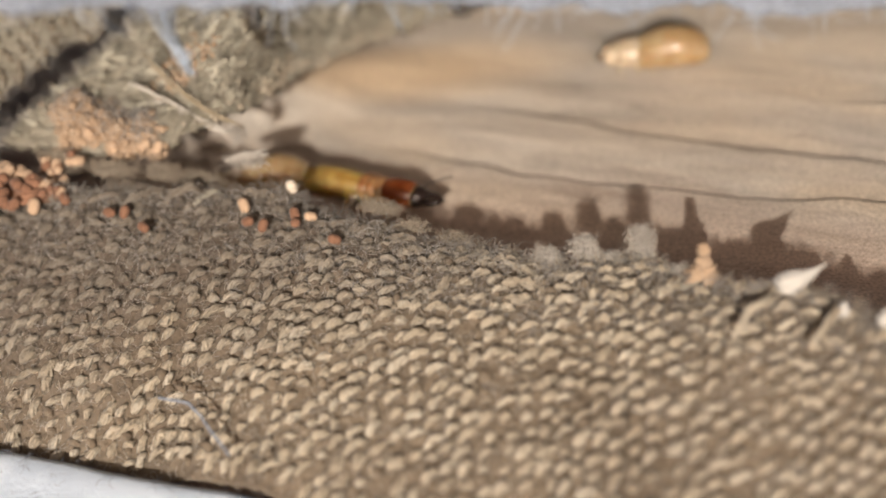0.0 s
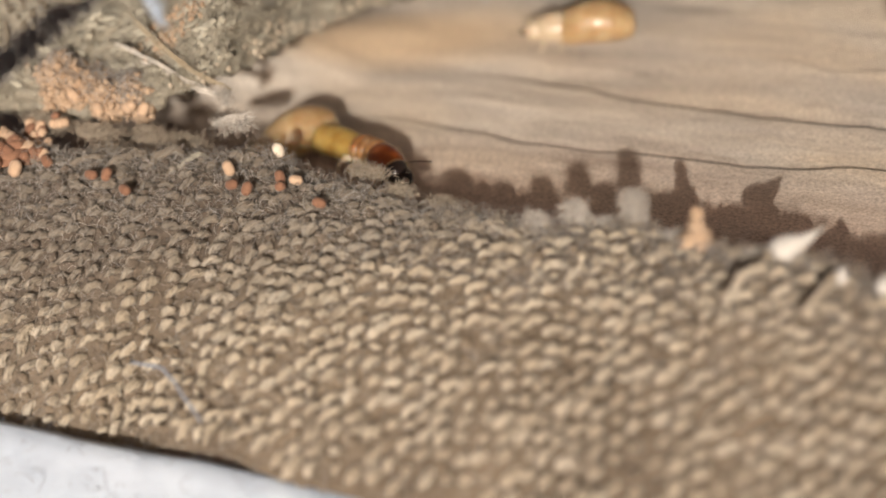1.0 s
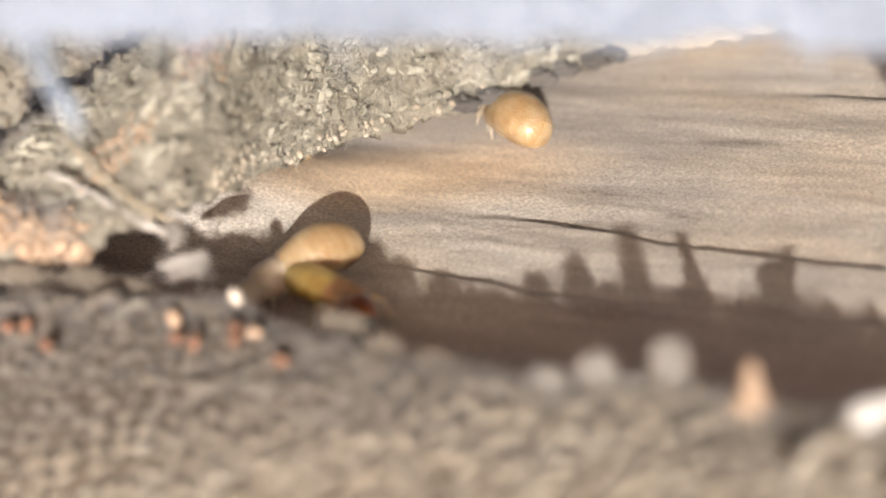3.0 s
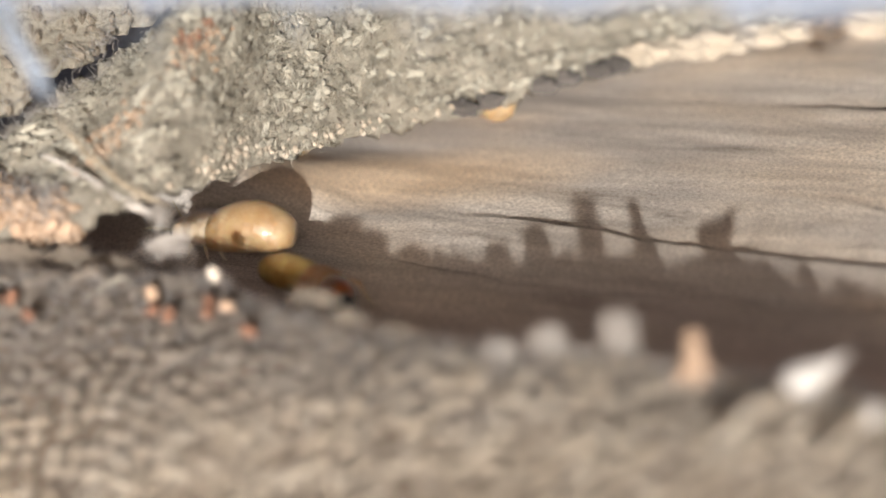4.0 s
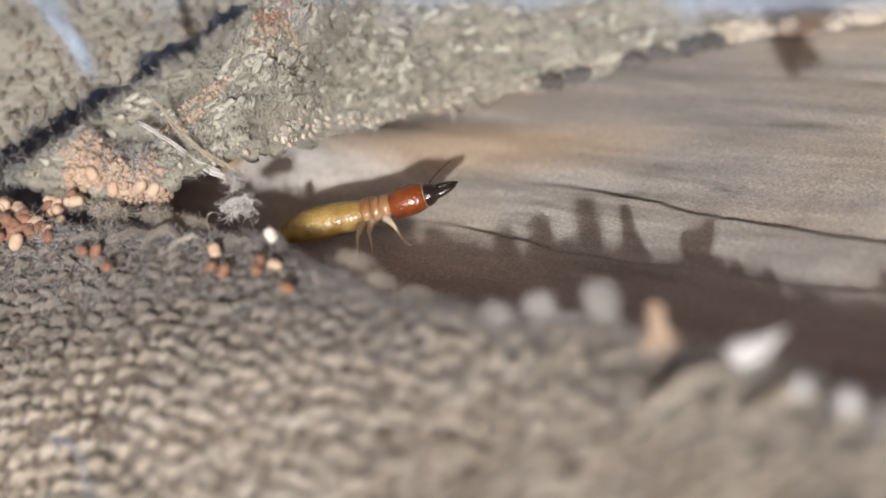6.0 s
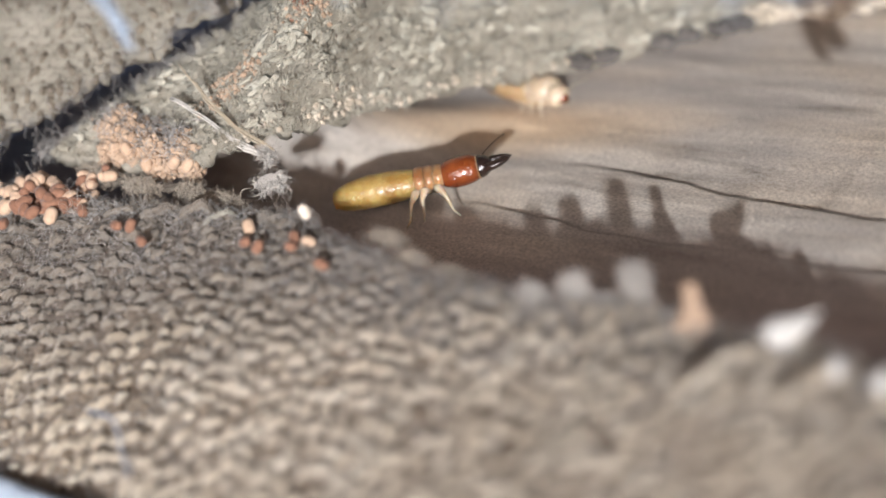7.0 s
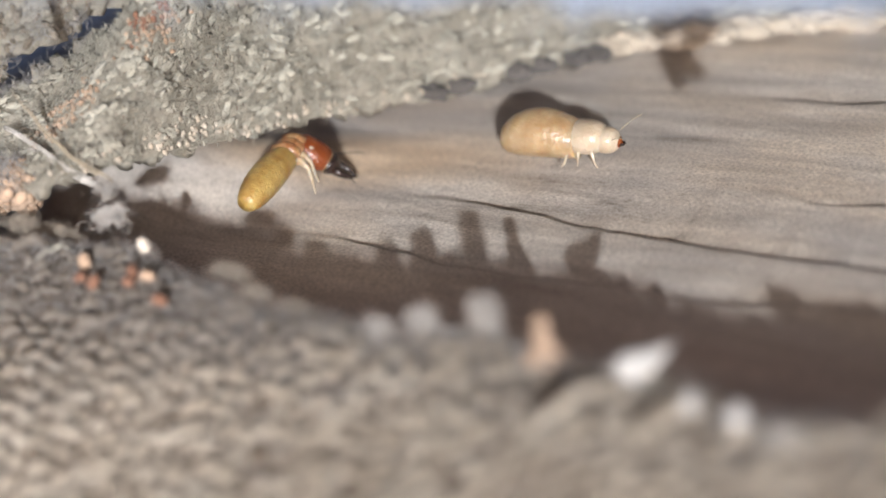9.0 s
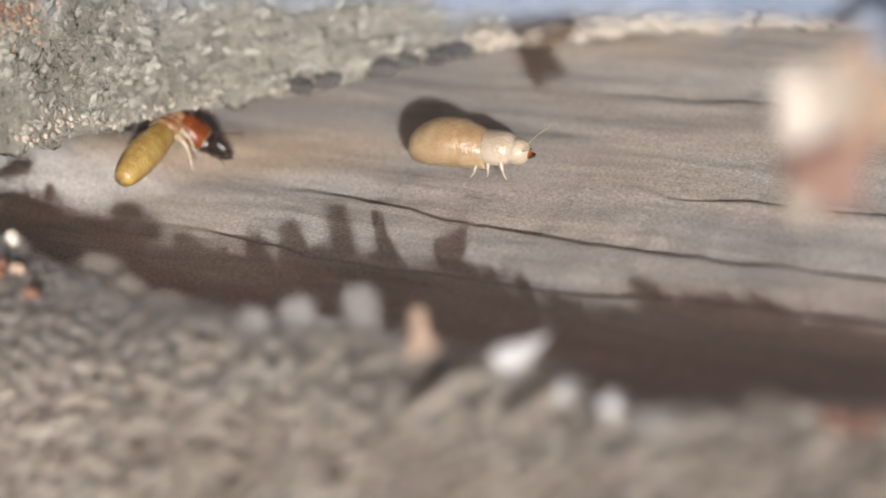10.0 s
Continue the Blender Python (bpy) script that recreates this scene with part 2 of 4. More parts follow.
def knots(x, table):
    """Smooth interpolation in a short table of (x, value, ...)."""
    if x <= table[0][0]:
        return table[0][1:]
    for (x0, *a), (x1, *b) in zip(table, table[1:]):
        if x <= x1:
            f = (x - x0) / (x1 - x0)
            f = f * f * (3 - 2 * f)
            return tuple(p + f * (q - p) for p, q in zip(a, b))
    return table[-1][1:]


def fbm(x, y, z=0.0, octaves=4):
    return noise.fractal(Vector((x, y, z)), 1.0, 2.0, octaves)


def sheet(fn, us, vs):
    verts = [fn(u, v) for v in vs for u in us]
    n = len(us)
    return verts, [(j * n + i, j * n + i + 1, (j + 1) * n + i + 1, (j + 1) * n + i) for j in range(len(vs) - 1) for i in range(n - 1)]


def spaced(a, b, step):
    return list(np.linspace(a, b, max(2, int(round(abs(b - a) / step)) + 1)))


def tube(points, radii, sides=6):
    """A tube along points; both ends closed."""
    verts, faces = [], []
    pts = [Vector(p) for p in points]
    side = None
    for i, p in enumerate(pts):
        d = (pts[min(i + 1, len(pts) - 1)] - pts[max(i - 1, 0)]).normalized()
        if side is None:
            side = d.orthogonal().normalized()
        side = (side - d * side.dot(d)).normalized()
        up = d.cross(side)
        for k in range(sides):
            a = 2 * math.pi * k / sides
            verts.append(p + (side * math.cos(a) + up * math.sin(a)) * radii[i])
    for i in range(len(pts) - 1):
        for k in range(sides):
            k2 = (k + 1) % sides
            faces.append((i * sides + k, i * sides + k2, (i + 1) * sides + k2, (i + 1) * sides + k))
    faces.append(tuple(range(sides - 1, -1, -1)))
    faces.append(tuple(range((len(pts) - 1) * sides, len(pts) * sides)))
    return verts, faces


def joined(pieces):
    verts, faces = [], []
    for v, f in pieces:
        o = len(verts)
        verts += [tuple(p) for p in v]
        faces += [tuple(i + o for i in g) for g in f]
    return verts, faces


def grain(length, width, height, rows=5, sides=6):
    """An arched yarn float lying along y: rounded, with its ends dipping below its base."""
    verts, faces = [], []
    for i in range(rows):
        s = i / (rows - 1) * 2 - 1
        r = math.sqrt(max(0.02, 1 - abs(s) ** 2.6))
        lift = -0.55 * height * s * s
        for k in range(sides):
            a = 2 * math.pi * k / sides
            verts.append((math.cos(a) * width / 2 * r, s * length / 2, lift + math.sin(a) * height / 2 * r))
    for i in range(rows - 1):
        for k in range(sides):
            k2 = (k + 1) % sides
            faces.append((i * sides + k, (i + 1) * sides + k, (i + 1) * sides + k2, i * sides + k2))
    return verts, faces


def scattered(template, frames):
    """Many copies of a template joined in one mesh; frames: 4x4 matrices in millimetres."""
    tv, tf = template
    base = np.c_[np.array(tv), np.ones(len(tv))]
    verts, faces = [], []
    for m in frames:
        o = len(verts)
        verts += [tuple(p) for p in (base @ np.array(m).T)[:, :3]]
        faces += [tuple(i + o for i in g) for g in tf]
    return verts, faces


def blob(centre, radii, seed, amount=0.3, nu=20, nv=12):
    """A closed uneven lump."""
    verts = []
    for j in range(nv + 1):
        b = math.pi * j / nv
        for i in range(nu):
            a = 2 * math.pi * i / nu
            d = Vector((math.sin(b) * math.cos(a), math.sin(b) * math.sin(a), math.cos(b)))
            k = 1 + amount * fbm(d.x * 1.5 + seed, d.y * 1.5, d.z * 1.5, 4)
            verts.append(Vector(centre) + Vector((d.x * radii[0], d.y * radii[1], d.z * radii[2])) * k)
    faces = [(j * nu + i, (j + 1) * nu + i, (j + 1) * nu + (i + 1) % nu, j * nu + (i + 1) % nu) for j in range(nv) for i in range(nu)]
    return verts, faces


def frame_on(p, normal, along, roll=0.0, scale=(1, 1, 1)):
    n = Vector(normal).normalized()
    y = (Vector(along) - n * n.dot(Vector(along))).normalized()
    x = y.cross(n)
    m = Matrix((x, y, n)).transposed().to_4x4()
    m.translation = Vector(p)
    return m @ Matrix.Rotation(roll, 4, "Z") @ Matrix.Diagonal((*scale, 1))


def hair(rng, p, way, length, radius, curl=0.5, n=5):
    """One curling fibre from p."""
    pts, d, q = [Vector(p)], Vector(way).normalized(), Vector(p)
    turn = Vector([rng.uniform(-1, 1) for _ in range(3)]) * curl
    for i in range(n - 1):
        d = (d + turn.cross(d) * 0.6 + Vector([rng.uniform(-1, 1) for _ in range(3)]) * 0.25 * curl).normalized()
        q = q + d * length / (n - 1)
        pts.append(q)
    return tube(pts, [radius * (1 - 0.5 * i / n) for i in range(n)], 3)


# ---------------------------------------------------------------- the canvas-covered wooden bar
bar = thing("canvas_covered_bar", "weathered wooden bar under torn brown canvas, eaten open by termites", "wooden bar")

GROOVE_A = [(-4, 14.4), (6.5, 15.7), (16, 14.8), (26, 14.5), (45, 15.2)]
GROOVE_B = [(2, 10.4), (6, 10.0), (11, 9.3), (22, 9.8), (30, 10.8), (45, 11.6)]

GROOVE_C = [(20, 21.6), (24.6, 19.9), (28.4, 20.6), (31.1, 20.3), (34.6, 20.8), (46, 22)]
GROOVE_D = [(14, 30.8), (21.4, 31.3), (25, 32), (34, 33), (46, 33.5)]


LIP_SIDE = [(3, -4.2, 5.8), (7.3, -4.0, 5.7), (11.3, -4.0, 4.6), (16.1, -2.0, 3.8), (23, 2.0, 2.8)]


def eased(f):
    f = max(0.0, min(1.0, f))
    return f * f * (3 - 2 * f)


def wood_height(x, y):
    z = 0.2 * fbm(x * 0.05, y * 0.1) + 0.03 * fbm(x * 0.12, y * 0.6, 3.0) + 0.014 * fbm(x * 0.9, y * 1.8, 7.0, 3)
    for table, start, deep, wide in ((GROOVE_A, 4.0, 0.36, 0.65), (GROOVE_B, 0.0, 0.32, 0.5), (GROOVE_C, 23.0, 0.22, 0.1), (GROOVE_D, 17.0, 0.36, 0.15)):
        d = y - knots(x, table)[0] - 0.2 * fbm(x * 0.4, 7.0 * deep)
        fade = min(1.0, max(0.0, (x - start) / 6 + 0.25))
        if d > 0:
            z -= fade * deep * min(1.0, d / wide) * math.exp(-d / 3.5) * (1 + 0.6 * fbm(x * 0.3, 9.0))
    # the wood climbs to meet the torn lip
    lip_x, lip_z = knots(y, LIP_SIDE)
    up = eased((lip_x + 1.5 - x) / 9.0) * eased((y - 8.5) / 5.0) * (1 - eased((y - 14.0) / 9.0))
    z += 0.55 * lip_z * up
    # the hollow where the front canvas still overhangs
    z -= 0.5 * max(0.0, min(1.0, (7.0 - y) / 8.0))
    return z


def wood_point(x, y):
    return (x, y, wood_height(x, y))


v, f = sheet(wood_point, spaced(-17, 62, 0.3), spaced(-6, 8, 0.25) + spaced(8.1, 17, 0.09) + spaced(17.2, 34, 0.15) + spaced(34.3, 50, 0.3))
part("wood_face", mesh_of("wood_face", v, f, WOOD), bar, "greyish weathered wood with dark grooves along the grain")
body = bmesh.new()
bmesh.ops.create_cube(body, size=1.0)
for q in body.verts:
    q.co = Vector((19 + q.co.x * 120, 17 + q.co.y * 66, -4.3 + q.co.z * 5.4)) * MM
bmesh.ops.bevel(body, geom=body.edges[:], offset=0.8 * MM, segments=3, affect="EDGES")
me = bpy.data.meshes.new("wood_core")
body.to_mesh(me)
me.materials.append(WOOD)
part("wood_core", me, bar)

# the front canvas: its torn upper edge, y and z along x
FRONT_EDGE = [(-60, -7, 5.4), (-24, -6, 5.4), (-19.5, -4.6, 5.4), (-16.5, -2.4, 5.4), (-12, -3.2, 5), (-6, -1.7, 4.7), (-1, 0.2, 4.15), (4, -1, 3.75), (8, -1.7, 3.35), (11, -1.5, 3.5),
              (15, -2.7, 3.65), (19, -1.6, 3.95), (23, -2.7, 4.2), (28, -3.3, 4.5), (32, -4.3, 4.4), (35, -3.5, 4.3), (38.6, -2.4, 4.4), (44, -2.1, 4.3), (60, -2, 4.6)]


def hem(x):
    return -17.6 + 1.1 * math.exp(-((x - 0.5) / 6.0) ** 2) + 0.08 * min(22.0, max(0.0, 5.0 - x))


def front_point(x, v):
    """v runs from 0 at the torn edge to 1 at the straight lower hem."""
    ye, ze = knots(x, FRONT_EDGE)
    ye += 0.35 * fbm(x * 0.9, 4.0, 0.0, 3) * (1 - v)
    d = v * (ye - hem(x))
    z = ze - 0.0145 * d * d - 0.02 * d * min(22.0, max(0.0, 5.0 - x)) - 0.02 * d * min(16.0, max(0.0, x - 22.0)) + 0.25 * fbm(x * 0.12, d * 0.15, 2.0)
    return (x, ye - d, z)


ROW, COL = 0.86, 0.9


def weave(x, d):
    """Height of the matted weave: staggered slanting floats with frayed, uneven tops."""
    x += 0.9 * fbm(x * 0.1, d * 0.12, 11.0)
    d += 0.5 * fbm(x * 0.15, d * 0.15, 2.0) + 0.12 * fbm(x * 1.1, d * 1.1, 6.0)
    j = math.floor(d / ROW)
    a = (x / COL + 0.5 * (j % 2)) % 1.0 - 0.5
    b = (d / ROW) % 1.0 - 0.5
    p, q = a * 0.86 + b * 0.5, b * 0.86 - a * 0.5
    bump = max(0.0, 1 - (p / 0.42) ** 2) * max(0.0, 1 - (q / 0.6) ** 2)
    return 0.12 * bump ** 0.7 + 0.1 * fbm(x * 1.3, d * 1.3, 1.0, 4) + 0.08 * fbm(x * 4.0, d * 4.0, 8.0, 3)


def woven_point(x, v):
    p = Vector(front_point(x, v))
    d = v * (knots(x, FRONT_EDGE)[0] - hem(x))
    return p + Vector((0, -0.25 * v, 1.0)) * weave(x, d)


def front_normal(x, v):
    a, b, c = (Vector(front_point(*q)) for q in ((x, v), (x + 0.3, v), (x, v + 0.02)))
    n = (b - a).cross(c - a)
    return n.normalized() * (1 if n.z > 0 else -1), (c - a).normalized()


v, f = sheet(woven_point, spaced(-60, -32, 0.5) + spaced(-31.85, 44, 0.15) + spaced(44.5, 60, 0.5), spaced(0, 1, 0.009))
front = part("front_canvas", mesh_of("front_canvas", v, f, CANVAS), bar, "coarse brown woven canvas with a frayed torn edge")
front.modifiers.new("thickness", "SOLIDIFY").thickness = -0.3 * MM


def lumpy(template, seed, amount):
    """The same template with an uneven surface."""
    tv, tf = template
    return [tuple(Vector(p) * (1 + amount * fbm(p[0] * 2.6 + seed, p[1] * 2.6, p[2] * 2.6 + 3 * seed, 4))) for p in tv], tf


def bundle(length, width, height, strands, seed):
    """A float of twisted yarn: fibre strands over a core, arched, its ends dipping."""
    pick = random.Random(seed)
    pieces = [grain(length * 0.98, width * 0.95, height * 0.95, 6, 8)]
    for k in range(strands):
        turn, out = 6.283 * k / strands + pick.uniform(-0.3, 0.3), pick.uniform(0.84, 1.0)
        reach, twist = pick.uniform(0.75, 1.12), pick.uniform(0.7, 1.6)
        pts = []
        for i in range(5):
            q = i / 2 - 1
            r = out * math.sqrt(max(0.05, 1 - 0.85 * abs(q) ** 2.4))
            a = turn + twist * q
            pts.append((math.cos(a) * width / 2 * r + pick.gauss(0, 0.02), q * reach * length / 2, -0.5 * height * q * q + math.sin(a) * height / 2 * r + pick.gauss(0, 0.02)))
        pieces.append(tube(pts, [0.025, 0.05, 0.06, 0.05, 0.02], 3))
    return joined(pieces)


FLOATS = [lumpy(bundle(0.8 + 0.06 * k, 0.33 + 0.05 * (k % 3), 0.44, 7, k), 4.1 * k, 0.5) for k in range(7)]
WEFTS = [lumpy(grain(0.8, 0.5, 0.42, 5, 6), 3.1 * k + 40, 0.5) for k in range(3)]


def woven(rng, rows, place, count, templates, keep=0.96):
    """Yarn floats in staggered rows; place(i, j) gives a point, a normal, a direction, a slant, or nothing."""
    groups = [[] for _ in templates]
    for j in range(rows):
        for i in range(count):
            got = place(i, j)
            if got and rng.random() < keep:
                p, n, along, slant = got
                s = rng.uniform(0.76, 1.22)
                groups[rng.randrange(len(templates))].append(frame_on(p, n, along, slant, (s * rng.uniform(0.88, 1.12), s * rng.uniform(0.85, 1.2), s * rng.uniform(0.85, 1.2))))
    return joined([scattered(t, g) for t, g in zip(templates, groups) if g])


def hairs(rng, count, place, length, radius=0.022, curl=0.9):
    """Loose fibres; place() gives a point and a direction."""
    made = []
    for _ in range(count):
        p, d = place()
        made.append(hair(rng, p, d, length * rng.uniform(0.4, 1.4), radius * rng.uniform(0.7, 1.4), curl))
    return joined(made)


rng = random.Random(3)


def front_float(i, j):
    x = -46 + (i + 0.3 * j) * COL + rng.uniform(-0.14, 0.14)
    x += 0.8 * fbm(x * 0.1, j * 0.12, 11.0)
    ye = knots(x, FRONT_EDGE)[0]
    v = (0.3 + j * ROW + rng.uniform(-0.1, 0.1) + 0.5 * fbm(x * 0.15, 2.0)) / (ye - hem(x))
    messy = max(0.0, 1 - v / 0.35)
    x, v = x + 0.3 * messy * rng.gauss(0, 1), v + 0.015 * messy * rng.gauss(0, 1)
    if not 0.0 < v < 0.965:
        return None
    n, along = front_normal(x, v)
    n = (n + Vector([rng.gauss(0, 0.1 + 0.15 * messy) for _ in range(3)])).normalized()
    return Vector(front_point(x, v)) + n * rng.uniform(0.1, 0.42), n, -along, radians(-26 - 42 * (1 - v) + rng.gauss(0, 13 + 14 * messy))


def front_weft(i, j):
    got = front_float(i, j)
    if not got:
        return None
    p, n, along, slant = got
    return p - n * 0.1 - along * 0.4 * ROW, n, along, slant + radians(75)


v, f = woven(rng, 23, front_float, int(106 / COL), FLOATS, 0.95)
part("yarn", mesh_of("yarn", v, f, YARN), front, "tan woven yarn floats", kind="stuff")
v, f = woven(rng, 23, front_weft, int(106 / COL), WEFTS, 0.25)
part("cross_yarn", mesh_of("cross_yarn", v, f, CANVAS), front, "yarn crossing between the floats, gap shade in its colour", kind="stuff")


def on_front(lo=0.0, hi=1.0):
    x, v = rng.uniform(-30, 48), lo + (hi - lo) * rng.random()
    n, along = front_normal(x, v)
    return Vector(woven_point(x, v)), n + Vector([rng.uniform(-1.2, 1.2) for _ in range(3)])


v, f = hairs(rng, 9500, on_front, 0.8, 0.011, 1.6)
part("fuzz", mesh_of("fuzz", v, f, TUFT), front, "fine loose fibres", kind="stuff")


def lying():
    x, v = rng.uniform(-30, 46), rng.random() ** 2.2
    n, along = front_normal(x, v)
    d = Vector([rng.gauss(0, 1) for _ in range(3)])
    return Vector(front_point(x, v)) + n * rng.uniform(0.25, 0.48), d - n * n.dot(d)


v, f = hairs(rng, 7000, lying, 0.7, 0.02, 1.3)
part("matted_fibre", mesh_of("matted_fibre", v, f, YARN), front, "short fibres matted over the weave", kind="stuff")
v, f = hairs(rng, 5600, lambda: on_front(0.0, 0.3), 1.0, 0.012, 1.7)
part("fuzz", mesh_of("fuzz", v, f, FLUFF), front, "grey loose fibres beside the tear", kind="stuff")
v, f = hairs(rng, 3600, lambda: on_front(-0.01, 0.07), 1.0, 0.015, 1.4)
part("frayed_edge", mesh_of("frayed_edge", v, f, FLUFF), front, "pale frayed fibres along the tear", kind="stuff")

# the canvas beyond the crack
CRACK = Vector((-17.65, -0.84, 7.88))
ALONG = Vector((4.1, 6.85, 2.1)).normalized()
AWAY = Vector((-0.92, -0.2, 0.26)).normalized()
LEFT_N = ALONG.cross(AWAY).normalized() * (1 if ALONG.cross(AWAY).z > 0 else -1)


def left_point(c, n):
    """c runs along the crack, n away from it."""
    n += (1.0 * fbm(c * 0.45, 8.0, 0.0, 4) + 0.4) * max(0.0, 1 - n / 3)
    return CRACK + ALONG * c + AWAY * n + LEFT_N * (weave(c, n + 40) + 0.4 * fbm(c * 0.15, n * 0.15, 5.0) - 0.006 * n * n - 0.02 * max(0.0, -c) ** 2)


v, f = sheet(left_point, spaced(-9, 28, 0.2), spaced(0, 20, 0.2) + spaced(20.5, 34, 0.5))
left = part("left_canvas", mesh_of("left_canvas", v, f, PULP), bar, "brown woven canvas beside a dark crack")
left.modifiers.new("thickness", "SOLIDIFY").thickness = 0.7 * MM


def left_float(i, j):
    n, c = 0.25 + j * ROW + rng.uniform(-0.14, 0.14), -9 + (i + 0.5 * (j % 2)) * COL + rng.uniform(-0.14, 0.14)
    return left_point(c, n) + LEFT_N * rng.uniform(-0.12, 0.0), LEFT_N + Vector([rng.gauss(0, 0.3) for _ in range(3)]), -AWAY, radians(rng.gauss(-62, 18))


v, f = woven(rng, 42, left_float, 42, FLOATS)
part("yarn", mesh_of("yarn", v, f, GREY_YARN), left, "grey-tan woven yarn floats", kind="stuff")


# the grey pulpy sheet at the back: its lower lip and the way it rises from there
LIP = [(0, -17.7, -1.3, 6.7, 4.1, 6.8, 2.2), (0.5, -13.0, 0.0, 5.8, 2.6, 6.8, 3.2), (1, -9.6, 0.4, 5.6, 1.2, 7.0, 3.9), (1.5, -6.4, 1.0, 6.7, 0.5, 5.8, 5.0), (2, -4.2, 3.4, 6.9, -0.2, 4.6, 5.8),
       (2.5, -4.0, 7.3, 5.7, -0.4, 3.8, 6.0), (3, -4.0, 11.3, 4.6, -0.6, 3.4, 6.0), (4, -2.0, 16.1, 3.8, -1.0, 3.6, 6.0), (5, 2.0, 23.0, 2.8, -2.0, 4.2, 6.0), (6, 5.8, 30.5, 1.9, -2.0, 5.0, 6.0),
       (7, 12.5, 37.9, 0.8, -1.0, 5.0, 5.0), (8, 18.6, 42.0, 0.5, 0.0, 5.0, 5.0), (9, 34, 43.0, 0.5, 0.0, 5.0, 5.0), (10, 62, 45, 0.5, 0, 5, 5)]


def lip_line(s, table):
    """Straight runs between the table's rows."""
    for (s0, *a), (s1, *b) in zip(table, table[1:]):
        if s <= s1:
            f = (s - s0) / (s1 - s0)
            return [p + f * (q - p) for p, q in zip(a, b)]
    return table[-1][1:]


def lip_soft(s):
    """The same run with its corners rounded."""
    rows = [lip_line(min(10.0, max(0.0, s + d)), LIP) for d in (-0.3, -0.15, 0.0, 0.15, 0.3)]
    return [sum(r[k] for r in rows) / 5 for k in range(6)]


def back_base(s, w):
    x, y, z, a, b, c = lip_soft(s)
    k = 1.0 - 0.12 * max(0.0, w - 1)
    return Vector((x + a * w, y + b * w, z + c * w * k))


OUT = Vector((0.45, -0.6, 0.65))


def back_point(s, w):
    p = back_base(s, w)
    rough = 0.4 * fbm(p.x * 0.4, p.y * 0.4, p.z * 0.4) + 0.3 * fbm(p.x * 1.3, p.y * 1.3, p.z * 1.3, 4) + 0.65 * fbm(s * 3.6, w * 10.0, 5.0, 4)
    rough -= 0.3 * max(0.0, fbm(s * 3.0, w * 8.0 + 7, 2.0, 3))
    rough *= min(1.0, 0.35 + w / 0.2)
    return p + OUT * rough


# finer where the camera passes
back_s = spaced(0.0, 1.98, 0.015) + spaced(2, 6, 0.008) + spaced(6.02, 10, 0.02)
v, f = sheet(back_point, back_s, spaced(0, 2.6, 0.024))
back = part("back_sheet", mesh_of("back_sheet", v, f, PULP), bar, "rough grey pulpy canvas with matted fibres")
back.modifiers.new("thickness", "SOLIDIFY").thickness = 0.8 * MM


def on_back(lo=0.0, hi=2.2):
    for _ in range(5):
        s, w = rng.uniform(0.0, 8.0), rng.uniform(lo, hi)
        if fbm(s * 3.6, w * 10.0, 5.0, 4) > rng.uniform(-0.3, 0.25):
            break
    return s, w


def back_normal(s, w):
    n = (back_base(s + 0.05, w) - back_base(s - 0.05, w)).cross(back_base(s, w + 0.05) - back_base(s, w))
    n.normalize()
    return n if n.dot(OUT) > 0 else -n


def flake(i, j):
    s, w = on_back()
    p = back_point(s, w)
    a = Vector(back_base(s + 0.02, w)) - Vector(back_base(s, w))
    return p + OUT * 0.05, back_normal(s, w) + Vector([rng.uniform(-0.3, 0.3) for _ in range(3)]), a, rng.gauss(1.5, 0.5)


FLAKES = [lumpy(grain(0.36, 0.11, 0.08, 6, 5), 2.7 * k + 80, 0.9) for k in range(5)]
v, f = woven(rng, 56, flake, 56, FLAKES)
part("matted_yarn", mesh_of("matted_yarn", v, f, MATTED), back, "pale grey matted yarn ends", kind="stuff")
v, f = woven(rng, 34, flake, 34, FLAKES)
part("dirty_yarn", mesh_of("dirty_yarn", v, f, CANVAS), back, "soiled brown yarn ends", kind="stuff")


CLUMPS = [blob((0, 0, 0), (0.2, 0.42, 0.07), 6.1 * k, 0.8, 14, 8) for k in range(5)]


def clump(i, j):
    s, w = rng.uniform(0.03, 8.0), rng.uniform(0.05, 2.2)
    a = Vector(back_base(s + 0.02, w)) - Vector(back_base(s, w))
    return back_point(s, w) + OUT * rng.uniform(-0.04, 0.08), back_normal(s, w) + Vector([rng.uniform(-0.2, 0.2) for _ in range(3)]), a, rng.gauss(0.15, 0.35)


v, f = woven(rng, 36, clump, 36, CLUMPS)
part("pulp_clump", mesh_of("pulp_clump", v, f, MATTED), back, "pale cottony clumps of pulp", kind="stuff")


def back_hair():
    s, w = on_back()
    a = (Vector(back_base(s + 0.02, w)) - Vector(back_base(s, w))).normalized()
    return back_point(s, w) + OUT * rng.uniform(0, 0.12), a * rng.choice((-1.2, 1.2)) + OUT * 0.25 + Vector([rng.uniform(-0.6, 0.6) for _ in range(3)])


v, f = hairs(rng, 30000, back_hair, 0.65, 0.016, 1.7)
part("fuzz", mesh_of("fuzz", v, f, MATTED), back, "fine pale fibres", kind="stuff")


def on_crack():
    c = rng.uniform(-4, 14)
    side = rng.random() < 0.4
    p = left_point(c, 0.0) if side else back_point(0.01, max(0.0, c / 8.2))
    return p, AWAY * (-1 if side else 1) + Vector([rng.uniform(-0.7, 0.7) for _ in range(3)])


